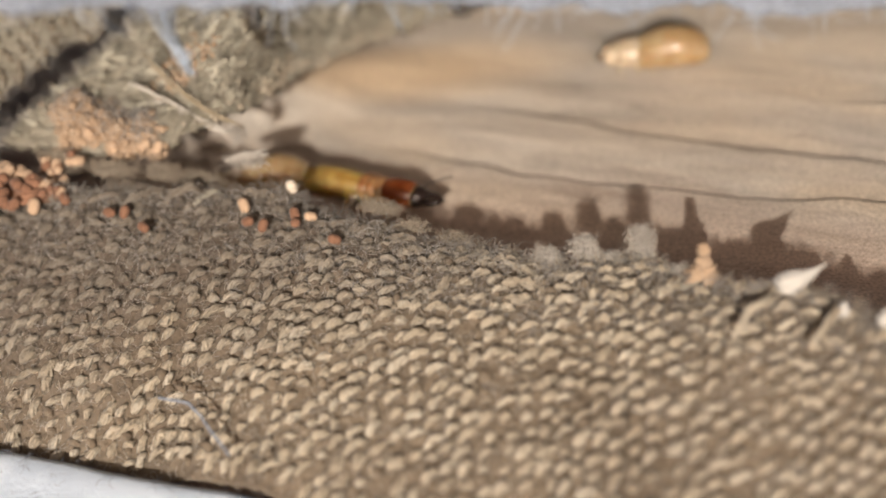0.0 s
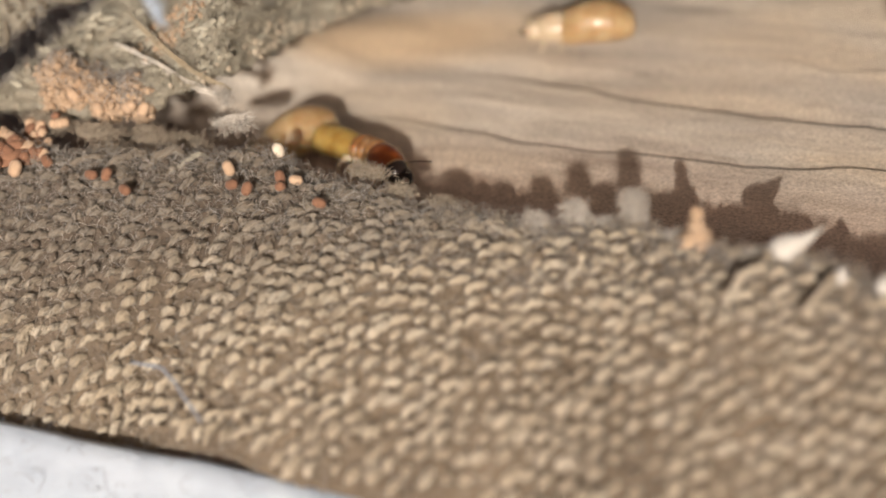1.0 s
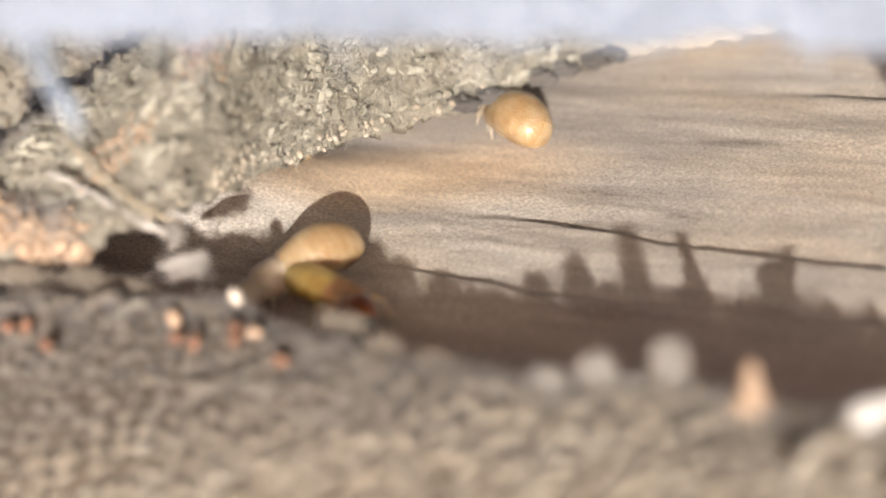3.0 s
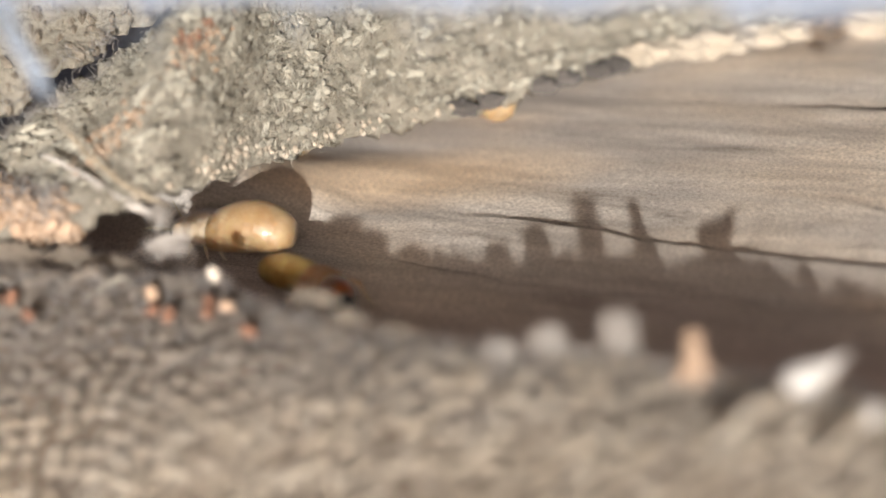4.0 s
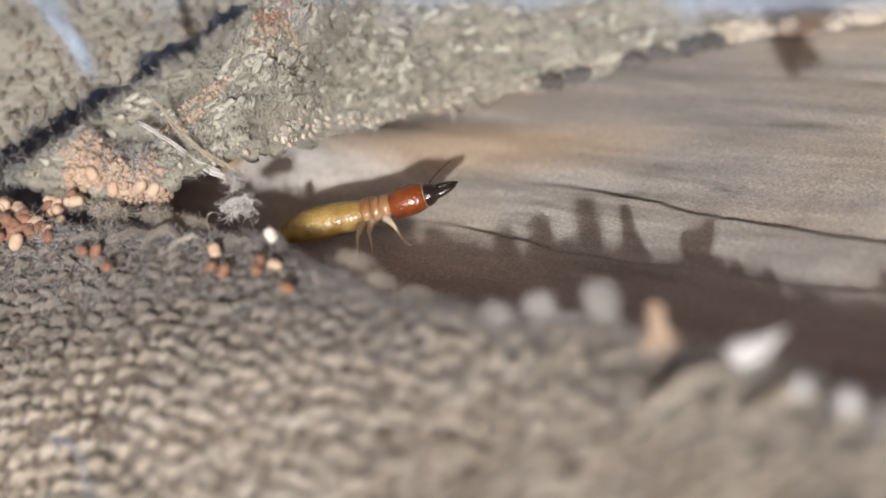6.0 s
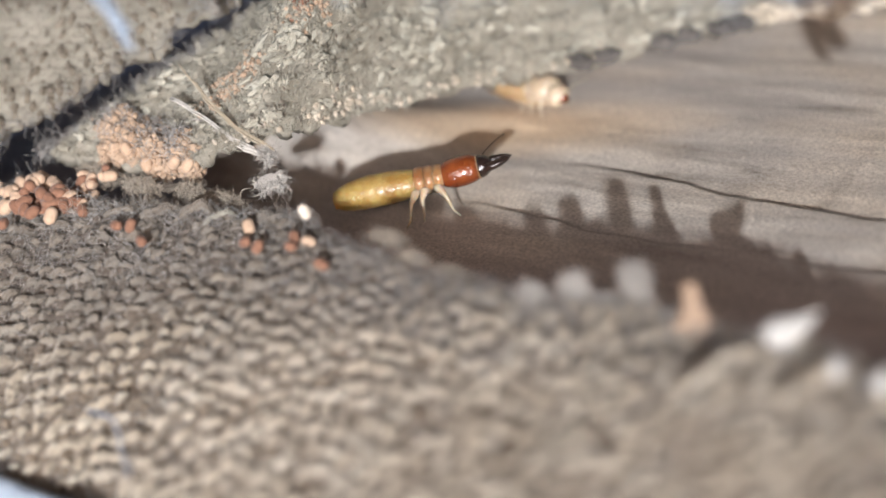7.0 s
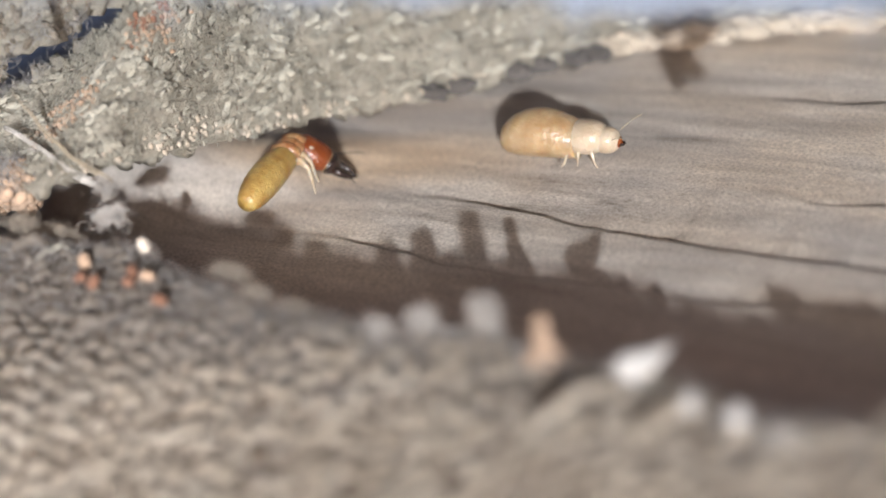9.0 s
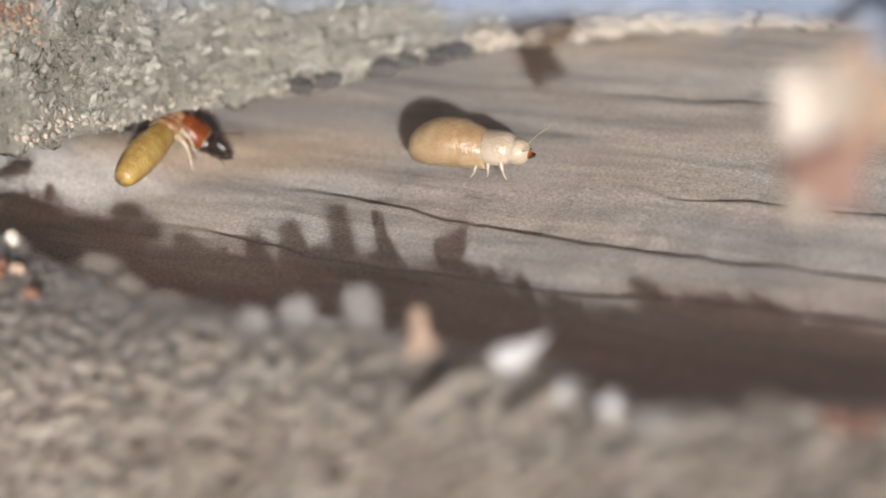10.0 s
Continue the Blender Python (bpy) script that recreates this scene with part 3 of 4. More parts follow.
v, f = hairs(rng, 900, on_crack, 1.1, 0.013, 1.6)
part("frayed_edge", mesh_of("frayed_edge", v, f, FLUFF), left, "pale frayed fibres along the crack", kind="stuff")


def pellet_shape(length=0.85, width=0.62, sides=6, rows=7):
    """A frass pellet: a blunt six-ridged barrel along x."""
    verts, faces = [], []
    for i in range(rows):
        s = i / (rows - 1) * 2 - 1
        r = max(0.05, (1 - abs(s) ** 3.2)) ** 0.5
        for k in range(sides * 2):
            a = math.pi * k / sides
            q = r * width / 2 * (1.0 if k % 2 else 0.93)
            verts.append((s * length / 2, math.cos(a) * q, math.sin(a) * q))
    n = sides * 2
    faces = [(i * n + k, i * n + (k + 1) % n, (i + 1) * n + (k + 1) % n, (i + 1) * n + k) for i in range(rows - 1) for k in range(n)]
    faces += [tuple(range(n - 1, -1, -1)), tuple(range((rows - 1) * n, rows * n))]
    return verts, faces


def tumbled(rng, p, s=1.0):
    return Matrix.Translation(p) @ Euler([rng.uniform(0, 6.28) for _ in range(3)]).to_matrix().to_4x4() @ Matrix.Scale(s, 4)


# crumbly carton that the termites built along the crack and the lip
def carton(centre, radii, seed, count, size=0.55):
    skin_v, skin_f = blob(centre, [0.9 * r for r in radii], seed, 0.6, 44, 26)
    lump = part("carton", mesh_of("carton", skin_v, skin_f, CARTON), bar, "crumbly orange carton of cemented droppings")
    crumbs = [blob((0, 0, 0), (0.5, 0.4, 0.4), 3.3 * k + seed, 0.45, 9, 6) for k in range(5)]
    groups = [[] for _ in crumbs]
    for _ in range(count):
        p = Vector(rng.choice(skin_v)) + Vector([rng.gauss(0, 0.08) for _ in range(3)])
        groups[rng.randrange(5)].append(tumbled(rng, p, size * rng.choice((0.5, 0.7, 0.8, 1.0, 1.35))))
    part("crumb", mesh_of("crumb", *joined([scattered(t, g) for t, g in zip(crumbs, groups)]), CARTON), lump, kind="stuff")

    def tip():
        p = Vector(rng.choice(skin_v))
        while p.z < centre[2] + 0.5 * radii[2] or p.x + p.y * 0.5 < centre[0] - radii[0] * 0.6:
            p = Vector(rng.choice(skin_v))
        return p, (p - Vector(centre)) + Vector([rng.uniform(-1, 1) for _ in range(3)])
    part("fuzz", mesh_of("fuzz", *hairs(rng, 420, tip, 1.0, 0.015, 1.7), FLUFF), lump, "grey-white fibres caught on the carton", kind="stuff")


carton((-13.2, 1.3, 6.3), (2.4, 1.4, 1.45), 1.0, 1400, 0.4)
carton((-11.0, 1.2, 6.1), (2.3, 1.25, 1.25), 2.0, 1200, 0.4)
carton((-9.0, 1.3, 6.0), (1.3, 1.1, 1.0), 4.0, 380, 0.4)
for name, s0, w0, ds, dw, count, mat in (("crumb", 1.22, 0.62, 0.16, 0.1, 170, CARTON), ("crumb", 2.0, 1.0, 0.12, 0.05, 60, PELLET_RED), ("crumb", 2.1, 0.92, 0.2, 0.08, 70, CARTON), ("crumb", 2.6, 0.12, 0.3, 0.05, 40, RIM), ("crumb", 3.6, 0.05, 1.2, 0.03, 60, RIM)):
    spots = [tumbled(rng, back_point(s0 + rng.gauss(0, ds), max(0.0, w0 + rng.gauss(0, dw))) + OUT * 0.05, rng.uniform(0.25, 0.55)) for _ in range(count)]
    part(name, mesh_of(name, *scattered(pellet_shape(rows=5), spots), mat), back, "crumbs of carton on the pulpy sheet", kind="stuff")
for k, s in enumerate((6.3, 6.45, 6.6, 6.75, 6.9, 7.05, 7.2, 7.35, 7.5, 7.65, 7.8, 7.95, 8.1, 8.25, 8.4, 8.55, 8.7, 8.85)):
    q = back_base(s, 0.02)
    lump = part("rim_lump", mesh_of("rim_lump", *blob((q.x + 0.4 * math.sin(5.0 * k), q.y - 0.2, q.z + 0.35), (1.5 + 0.3 * math.sin(3.0 * k), 0.75, 0.6 + 0.15 * math.cos(4.0 * k)), 10.0 + k, 0.7, 26, 16), RIM), bar, "pale lumpy carton rim")
for k, s in enumerate((4.9, 5.1, 5.55, 5.75, 6.0, 6.15)):
    q = back_base(s, 0.0)
    part("dark_crust", mesh_of("dark_crust", *blob((q.x, q.y - 0.2, q.z + 0.1), (0.9, 0.6, 0.45), 70.0 + k, 0.6), DARK), bar, "dark grey lump under the torn lip")


# straws and pale tufts
def cord(points, radius, fibres=7, stray=0.25):
    """A loose cord of fibres twisted round a line of points."""
    line = []
    for a, b in zip(points, points[1:]):
        for i in range(5):
            q = Vector(a).lerp(Vector(b), i / 5)
            line.append(q + Vector((0.1 * fbm(q.x, q.y), 0.1 * fbm(q.y, q.z + 4), 0.1 * fbm(q.z, q.x + 9))))
    line.append(Vector(points[-1]))
    way = (line[-1] - line[0]).normalized()
    side = way.cross(Vector((0, 0, 1))).normalized()
    up = side.cross(way)
    made = []
    for k in range(fibres):
        a0, grow, first, last = 6.283 * k / fibres, rng.uniform(0.6, 1.1), rng.randrange(0, 2), len(line) - rng.randrange(0, 3)
        pts = []
        for i in range(first, last):
            a = a0 + 0.28 * i
            loose = 1 + stray * 3 * max(0.0, i / len(line) - 0.75) * rng.uniform(0.5, 1.5)
            pts.append(line[i] + (side * math.cos(a) + up * math.sin(a)) * radius * grow * loose)
        made.append(tube(pts, [radius * (0.42 if fibres < 10 else 0.2) * (1 - 0.5 * max(0.0, i / len(pts) - 0.6)) for i in range(len(pts))], 5))
    return joined(made)


def strand(name, points, radius, mat, label):
    return part(name, mesh_of(name, *cord(points, radius, 7 if radius > 0.1 else 4, 0.6), mat), bar, label, kind="stuff")


for k in range(4):
    o = Vector((rng.uniform(-0.5, 0.5), rng.uniform(-0.3, 0.3), 0.55 * (k - 1.2)))
    thick = 0.11 - 0.02 * k if k < 2 else 0.045 + 0.02 * (k % 3)
    end = Vector((-4.0 + 0.12 * k, 2.4, 6.3 - 0.1 * k)) + o * 0.6
    strand("straw", [Vector((-9.4, 2.6, 8.8)) + o * 2.0, Vector((-7.6, 2.2, 8.2)) + o * 1.2, Vector((-5.6, 2.0, 7.1)) + o * 0.8, end], thick, TUFT if k < 2 else STRAW, "dry pale straw fibre with a frayed end")
v, f = hairs(rng, 160, lambda: (Vector((-4.2, 2.3, 6.2)) + Vector([rng.gauss(0, 0.2) for _ in range(3)]), Vector((1.0, 0.1, -0.5)) + Vector([rng.uniform(-0.8, 0.8) for _ in range(3)])), 0.7, 0.016, 1.2)
part("frayed_tip", mesh_of("frayed_tip", v, f, TUFT), bar, "frayed white tips of the straws", kind="stuff")
# stiff yarn loops pulled out of the torn edge
for x0, span, up, r in ((-10.6, 1.9, 0.5, 0.22), (-8.6, 2.2, 0.7, 0.28), (-6.4, 2.1, 0.9, 0.3), (-4.9, 1.4, 0.5, 0.16), (-2.6, 1.6, 0.4, 0.18), (2.6, 1.5, 0.35, 0.16), (6.2, 1.7, 0.4, 0.17), (11.8, 1.6, 0.45, 0.18), (13.4, 1.3, 0.5, 0.16), (21.5, 1.6, 0.4, 0.2)):
    a, b = Vector(front_point(x0, 0.07)), Vector(front_point(x0 + span, 0.02))
    strand("loose_yarn", [a, a.lerp(b, 0.3) + Vector((0, 0, 0.8 * up)), a.lerp(b, 0.7) + Vector((0, 0.1, up)), b + Vector((0, 0, 0.1))], 0.62 * r, (YARN, MATTED)[int(x0 * 10) % 2], "stiff pale yarn loop pulled out of the tear")


for k in range(3):
    wisp_way = Vector((rng.uniform(-0.2, 0.2), rng.uniform(-0.2, 0.2), 0.16 * k))
    part("tuft", mesh_of("tuft", *cord([Vector((-4.7 + 0.3 * k, 1.5, 4.7)) + wisp_way, Vector((-3.4, 1.2, 5.15)) + wisp_way, Vector((-1.9 + 0.2 * k, 0.9, 5.5)) + wisp_way * 2.0], 0.16, 14, 1.2), TUFT), bar, "pale wisp of frayed fibre", kind="stuff")


v, f = hairs(rng, 220, lambda: (Vector((-4.4, 1.4, 4.85)).lerp(Vector((-2.0, 0.9, 5.55)), rng.random()) + Vector([rng.gauss(0, 0.13) for _ in range(3)]), Vector((0.8, -0.1, 0.35)) + Vector([rng.uniform(-0.9, 0.9) for _ in range(3)])), 0.9, 0.014, 1.6)
part("fuzz", mesh_of("fuzz", v, f, TUFT), bar, "fine white fibres of the wisp", kind="stuff")
strand("loose_yarn", [(24.9, -7.3, 5.0), (25.4, -5.6, 5.2), (26.6, -4.0, 5.3)], 0.18, YARN, "thick loose yarn on the canvas")
strand("loose_yarn", [(28.4, -7.2, 5.0), (28.9, -5.8, 5.2), (29.3, -5.0, 5.4)], 0.17, YARN, "thick loose yarn on the canvas")


def tuft(centre, radii, seed, count, mat=FLUFF, length=0.9, label="pale frayed tuft of canvas fibre"):
    root = part("tuft", mesh_of("tuft", *blob((centre[0], centre[1], centre[2] - 0.3 * radii[2]), [0.24 * r for r in radii], seed, 1.5, 40, 24), mat), bar, label)

    def at():
        d = Vector((rng.gauss(0, 0.42), rng.gauss(0, 0.25), 0.0))
        foot = Vector(centre) + Vector((d.x * radii[0], d.y * radii[1], (rng.random() ** 1.4 * 1.5 - 0.8) * radii[2]))
        return foot, Vector((0.25, 0, 1.0)) + d * 1.2 + Vector([rng.uniform(-0.5, 0.5) for _ in range(3)])
    part("fibre", mesh_of("fibre", *hairs(rng, 9 * count, at, 1.0 * length, 0.014, 1.3), mat), root, kind="stuff")


for x, y, z, a, b, c, seed, count, length in (
        (-13.2, -0.9, 5.5, 1.5, 0.6, 0.5, 71.0, 90, 0.8), (-10.2, -0.9, 5.2, 1.6, 0.6, 0.45, 72.0, 90, 0.8), (-7.4, -0.3, 4.9, 1.4, 0.6, 0.5, 73.0, 90, 0.8), (-5.6, 0.2, 4.4, 1.3, 0.5, 0.35, 22.0, 90, 0.8), (-9.0, -1.9, 4.7, 1.3, 0.5, 0.35, 23.0, 60, 0.8), (4.9, 0.1, 4.0, 1.3, 0.5, 0.5, 24.0, 90, 0.6), (7.2, -1.0, 3.9, 1.0, 0.4, 0.4, 61.0, 60, 0.6), (18.0, -1.8, 4.0, 0.6, 0.4, 0.4, 63.0, 60, 0.7), (21.6, -2.5, 4.2, 0.6, 0.4, 0.5, 64.0, 60, 0.7), (25.4, -3.3, 4.4, 0.6, 0.4, 0.4, 65.0, 60, 0.7),
        (9.6, -1.3, 3.6, 0.9, 0.4, 0.4, 25.0, 70, 0.7), (14.8, -2.4, 4.2, 0.7, 0.4, 0.6, 26.0, 80, 0.7), (16.6, -1.8, 4.5, 0.65, 0.4, 0.75, 27.0, 100, 0.8), (19.3, -1.4, 5.0, 0.6, 0.4, 1.2, 28.0, 120, 0.8),
        (33.0, -5.2, 4.9, 0.7, 0.5, 0.45, 29.0, 50, 0.6), (36.6, -3.3, 4.8, 0.9, 0.6, 0.7, 30.0, 70, 0.7), (41.5, -2.5, 4.6, 1.2, 0.7, 0.6, 31.0, 70, 0.7)):
    tuft((x, y, z), (0.85 * a, 0.85 * b, 0.9 * c), seed, count, TUFT if 14 < x < 34 else FRINGE, 0.75 * length)

# ---------------------------------------------------------------- the white cloth
CLOTH_EDGE = [(0, -34.0, -30.0, 29.0), (1, -12.0, -17.0, 23.5), (2, 0.2, -9.5, 21.0), (3, 9.3, -3.8, 18.9), (4, 18.9, -2.3, 18.3), (5, 27.3, 0.7, 17.3), (6, 35.1, 4.8, 15.9), (7, 62, 16, 12)]


def cloth_point(s, w):
    """w runs from the rounded lower lip back over the bar."""
    x, y, z = lip_line(s, CLOTH_EDGE)
    r = 1.6
    a = min(w, 1.0) * 2.2
    dy, dz = r * (1 - math.cos(a)) * 0.7, r * math.sin(a - 0.9) + r * 0.78
    dy, dz = dy + max(0.0, w - 1) * 10.0, dz + max(0.0, w - 1) * 2.0 - 0.16 * max(0.0, w - 3) ** 2
    bump = 0.35 * fbm(x * 0.25, dy * 0.2, 1.0) + 0.12 * fbm(x * 1.1, dy * 1.1, 4.0)
    return (x + 0.3 * bump, y + dy + bump, z + dz + bump)


cloth = thing("white_cloth", "fuzzy white cotton cloth wrapped round the bar", "cloth")
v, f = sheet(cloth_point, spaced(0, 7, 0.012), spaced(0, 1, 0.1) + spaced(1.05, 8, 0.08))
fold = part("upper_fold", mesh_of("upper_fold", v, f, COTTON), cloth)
fold.modifiers.new("thickness", "SOLIDIFY").thickness = 1.2 * MM


def lower_cloth(x, y):
    return (x, y, -0.2 - 0.75 * max(0.0, -17 - y) + 0.35 * fbm(x * 0.1, y * 0.1, 6.0) - 5.6 * max(0.0, min(1.0, (y + 17.0) / 2.0)))


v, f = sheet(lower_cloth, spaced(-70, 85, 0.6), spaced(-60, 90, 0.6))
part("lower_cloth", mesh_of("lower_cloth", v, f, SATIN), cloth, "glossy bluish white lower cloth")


def on_fold():
    s, w = rng.uniform(0.4, 6.6), rng.uniform(0, 1.6)
    return Vector(cloth_point(s, w)), Vector([rng.uniform(-1, 1) for _ in range(3)]) + Vector((0, -0.6, -0.2))


part("nap", mesh_of("nap", *hairs(rng, 2600, on_fold, 1.7, 0.024, 1.4), SATIN), fold, "fine white cotton fibres", kind="stuff")
rng_low = random.Random(8)
part("nap", mesh_of("nap", *hairs(rng_low, 900, lambda: (Vector(lower_cloth(rng_low.uniform(-28, 16), rng_low.uniform(-27, -17))), Vector([rng_low.uniform(-1, 1) for _ in range(3)])), 1.1, 0.018, 1.2), COTTON), cloth.children[1], "fine white cotton fibres", kind="stuff")

# ---------------------------------------------------------------- loose droppings
PELLET = {m: mesh_of("frass_pellet", *pellet_shape(rows=9), m) for m in (PELLET_PALE, PELLET_WHITE, PELLET_RED)}


def pellet(x, y, z, mat, size=1.0, label="pale orange termite dropping on the canvas"):
    m = at_mm(x, y, z - 0.22) @ Euler([rng.uniform(-0.4, 0.4), rng.uniform(-0.9, 0.9), rng.uniform(0, 3.1)]).to_matrix().to_4x4()
    thing("frass_pellet", label, "dropping", PELLET[mat], "termite droppings", at=m).scale = (size,) * 3


CARTON_SPOTS = ((-8.6, 0.2, 6.5), (-11.9, 0.1, 6.9), (-7.9, 0.4, 6.3), (-10.4, -0.1, 6.3))
RED_LABEL = "dark red-brown termite dropping on the canvas"
ob = thing("frass_pellet", "cream white termite dropping standing on end", "dropping", PELLET[PELLET_WHITE], "termite droppings", at=at_mm(0.0, 0.0, 4.75, 0, 80, 20))
pellet(-1.9, -2.0, 4.95, PELLET_PALE)
pellet(1.9, -2.0, 4.75, PELLET_PALE, 0.85)
for x, y, z in ((-1.2, -3.1, 4.8), (-0.3, -3.2, 4.75), (1.3, -2.6, 4.7), (3.8, -3.4, 4.6), (-8.6, -4.4, 5.3), (-7.8, -4.2, 5.3), (-6.3, -5.0, 5.1), (1.0, -2.0, 4.8)):
    pellet(x, y, z, PELLET_RED, 0.9, RED_LABEL)
for x, y, z in ((38.6, -3.0, 5.0), (39.4, -3.1, 5.0), (40.0, -2.8, 5.05)):
    pellet(x, y, z, PELLET_RED, 1.0, RED_LABEL)
for x, y, z in CARTON_SPOTS:
    pellet(x, y, z, PELLET_PALE, 1.0, "pale orange termite dropping on the carton")
heap = random.Random(12)
for k in range(56):
    a, b = heap.gauss(0, 1.0), heap.gauss(0, 1.0)
    x, y = -14.8 + 1.35 * a, -3.7 + 1.25 * b
    ye, ze = knots(x, FRONT_EDGE)
    y = min(y, ye - 0.3)
    z = ze - 0.0145 * max(0.0, ye - y) ** 2 + 0.45 + 0.8 * math.exp(-0.7 * (a * a + b * b))
    red = heap.random() < (0.65 if a > -0.2 and b < 0.4 else 0.1)
    pellet(x, y, z, PELLET_RED if red else PELLET_PALE, heap.uniform(0.85, 1.15), RED_LABEL if red else "pale orange termite dropping in a heap")
for k in range(16):
    a, b = heap.gauss(0, 1.0), heap.gauss(0, 1.0)
    red = k % 3 == 0
    pellet(-13.5 + 0.8 * a + 0.25 * b, -2.1 + 0.55 * b, 5.4 + 0.4 * b, PELLET_RED if red else PELLET_PALE, heap.uniform(0.8, 1.0), RED_LABEL if red else "pale orange termite dropping in a heap")
mound = thing("red_carton_mound", "dark red crumbly carton under the heap of droppings", "carton", mesh_of("red_carton_mound", *blob((0, 0, 0), (1.7, 1.1, 0.3), 33.0, 1.0), PELLET_RED), at=at_mm(-14.2, -3.6, 5.3))

# the column of pale grains and the white flake on the torn edge
column = thing("grain_column", "small upright column of cemented orange grains", "carton", mesh_of("grain_column", *joined([blob((0, 0, 0.1), (0.75, 0.6, 0.45), 41.0, 0.8), blob((0.05, 0, 0.7), (0.4, 0.38, 0.4), 42.0, 0.35), blob((0.05, 0, 1.4), (0.36, 0.34, 0.4), 43.0, 0.2)]), CARTON), at=at_mm(22.6, -2.7, 4.6))
chip, ff = blob((0, 0, 0), (0.6, 0.35, 0.5), 45.0, 0.4)
tip_way = Vector((0.8, 0.25, 0.55)).normalized()
for i, p in enumerate(chip):
    k = max(0.0, p.dot(tip_way))
    chip[i] = tip_way * (p.dot(tip_way) + 2.6 * k) + (p - tip_way * p.dot(tip_way)) * (1.15 - 0.9 * min(1.0, k / 0.6))
thing("white_flake", "pointed white flake of pith stuck in the torn edge", "flake", mesh_of("white_flake", chip, ff, PITH), at=at_mm(26.8, -3.8, 5.5))
for x, y, z, r in ((29.4, -4.6, 5.1, 0.38), (31.3, -4.9, 5.15, 0.4)):
    thing("yarn_knot", "round pale knot of yarn on the torn edge", "knot", mesh_of("yarn_knot", *blob((0, 0, 0), (r, r, r), x, 0.4), PITH), "yarn knots", at=at_mm(x, y, z))

# loose threads
def thread(label, points, radius, mat):
    pts = []
    for i in range(len(points) - 1):
        for k in range(6):
            pts.append(Vector(points[i]).lerp(Vector(points[i + 1]), k / 6) + Vector((0, 0, 0.12 * fbm(i + k / 6, 3.0))))
    pts.append(Vector(points[-1]))
    thing("loose_thread", label, "thread", mesh_of("loose_thread", *tube(pts, [radius] * len(pts), 6), mat))


thread("thin grey-white thread lying on the canvas", [(-1.3, -14.3, 2.3), (0.3, -14.3, 2.3), (1.2, -14.8, 2.1), (1.9, -15.4, 1.9), (2.8, -16.0, 1.6), (3.3, -16.4, 1.5)], 0.07, COTTON)
wisp = random.Random(5)
threads = []
for k in range(26):
    o = Vector((wisp.gauss(0, 0.16), wisp.gauss(0, 0.12), 0))
    pts = [Vector((0.4, -8.7, 20.6)) + o * 2.2, Vector((-0.1, -7.9, 18.8)) + o * 1.2, Vector((-0.2, -7.5, 17.8)) + o * 0.8, Vector((0.45, -7.6, 16.9 + wisp.uniform(-0.5, 0.6))) + o]
    curve = [pts[0].lerp(pts[1], a / 4) if i == 0 else pts[i].lerp(pts[i + 1], a / 4) for i in range(3) for a in range(4)] + [pts[3]]
    curve = [p + Vector((wisp.gauss(0, 0.05), wisp.gauss(0, 0.05), 0)) for p in curve]
    threads.append(tube(curve, [0.035] * len(curve), 4))
hung = thing("cotton_wisp", "bluish white wisp of cotton hanging from the cloth", "thread")
part("fibre", mesh_of("fibre", *joined(threads), SATIN), hung, kind="stuff")

# the chunk of carton hanging under the cloth
def chunk_at(x, y, z):
    return (51.3 + 0.92 * (x - 51.3), -48.7 + 0.92 * (y + 48.7), 37.6 + 0.92 * (z - 37.6))


chunk = thing("carton_chunk", "blotched white and orange chunk of carton under the cloth", "carton")
for k, (label, x, y, z, rx, ry, rz, mat) in enumerate((
        ("dark red lump", 37.6, -1.0, 13.1, 1.16, 0.82, 0.89, RUST),
        ("dark red lump", 38.0, -0.6, 12.1, 0.68, 0.55, 0.55, RUST),
        ("red-brown lump", 39.3, -0.0, 15.2, 1.02, 0.75, 1.02, CARTON),
        ("red-brown lump", 38.6, -0.5, 14.0, 0.82, 0.68, 0.75, RUST),
        ("cream lump", 37.7, -1.0, 15.9, 1.02, 0.75, 0.85, RIM),
        ("orange lump", 38.7, -0.5, 16.8, 0.61, 0.55, 0.68, CARTON),
        ("orange lump", 39.6, -0.4, 14.7, 0.55, 0.48, 0.55, CARTON),
        ("cream lump", 38.1, -1.2, 15.1, 0.51, 0.48, 0.48, RIM),
        ("pale lump", 37.1, -1.3, 11.9, 0.55, 0.48, 0.68, RIM))):
    part("lump", mesh_of("lump", *blob(chunk_at(x, y, z), (0.92 * rx, 0.92 * ry, 0.92 * rz), 51.0 + 3 * k, 0.6, 28, 18), mat), chunk, label)
for x, y, z, r in ((36.9, -1.7, 16.3, 0.57), (37.1, -1.7, 15.1, 0.72)):
    part("white_grain", mesh_of("white_grain", *blob(chunk_at(x, y, z), (0.92 * r, 0.92 * r, 1.06 * r), 3 * z, 0.2), PELLET_WHITE), chunk, "rounded white grain")
part("strand", mesh_of("strand", *tube([chunk_at(38.7, -0.4, 16.6), (39.6, 0.5, 17.4), (38.0, 6.2, 16.8)], [0.55, 0.35, 0.3], 8), COTTON), chunk, "cotton strand that holds the chunk")


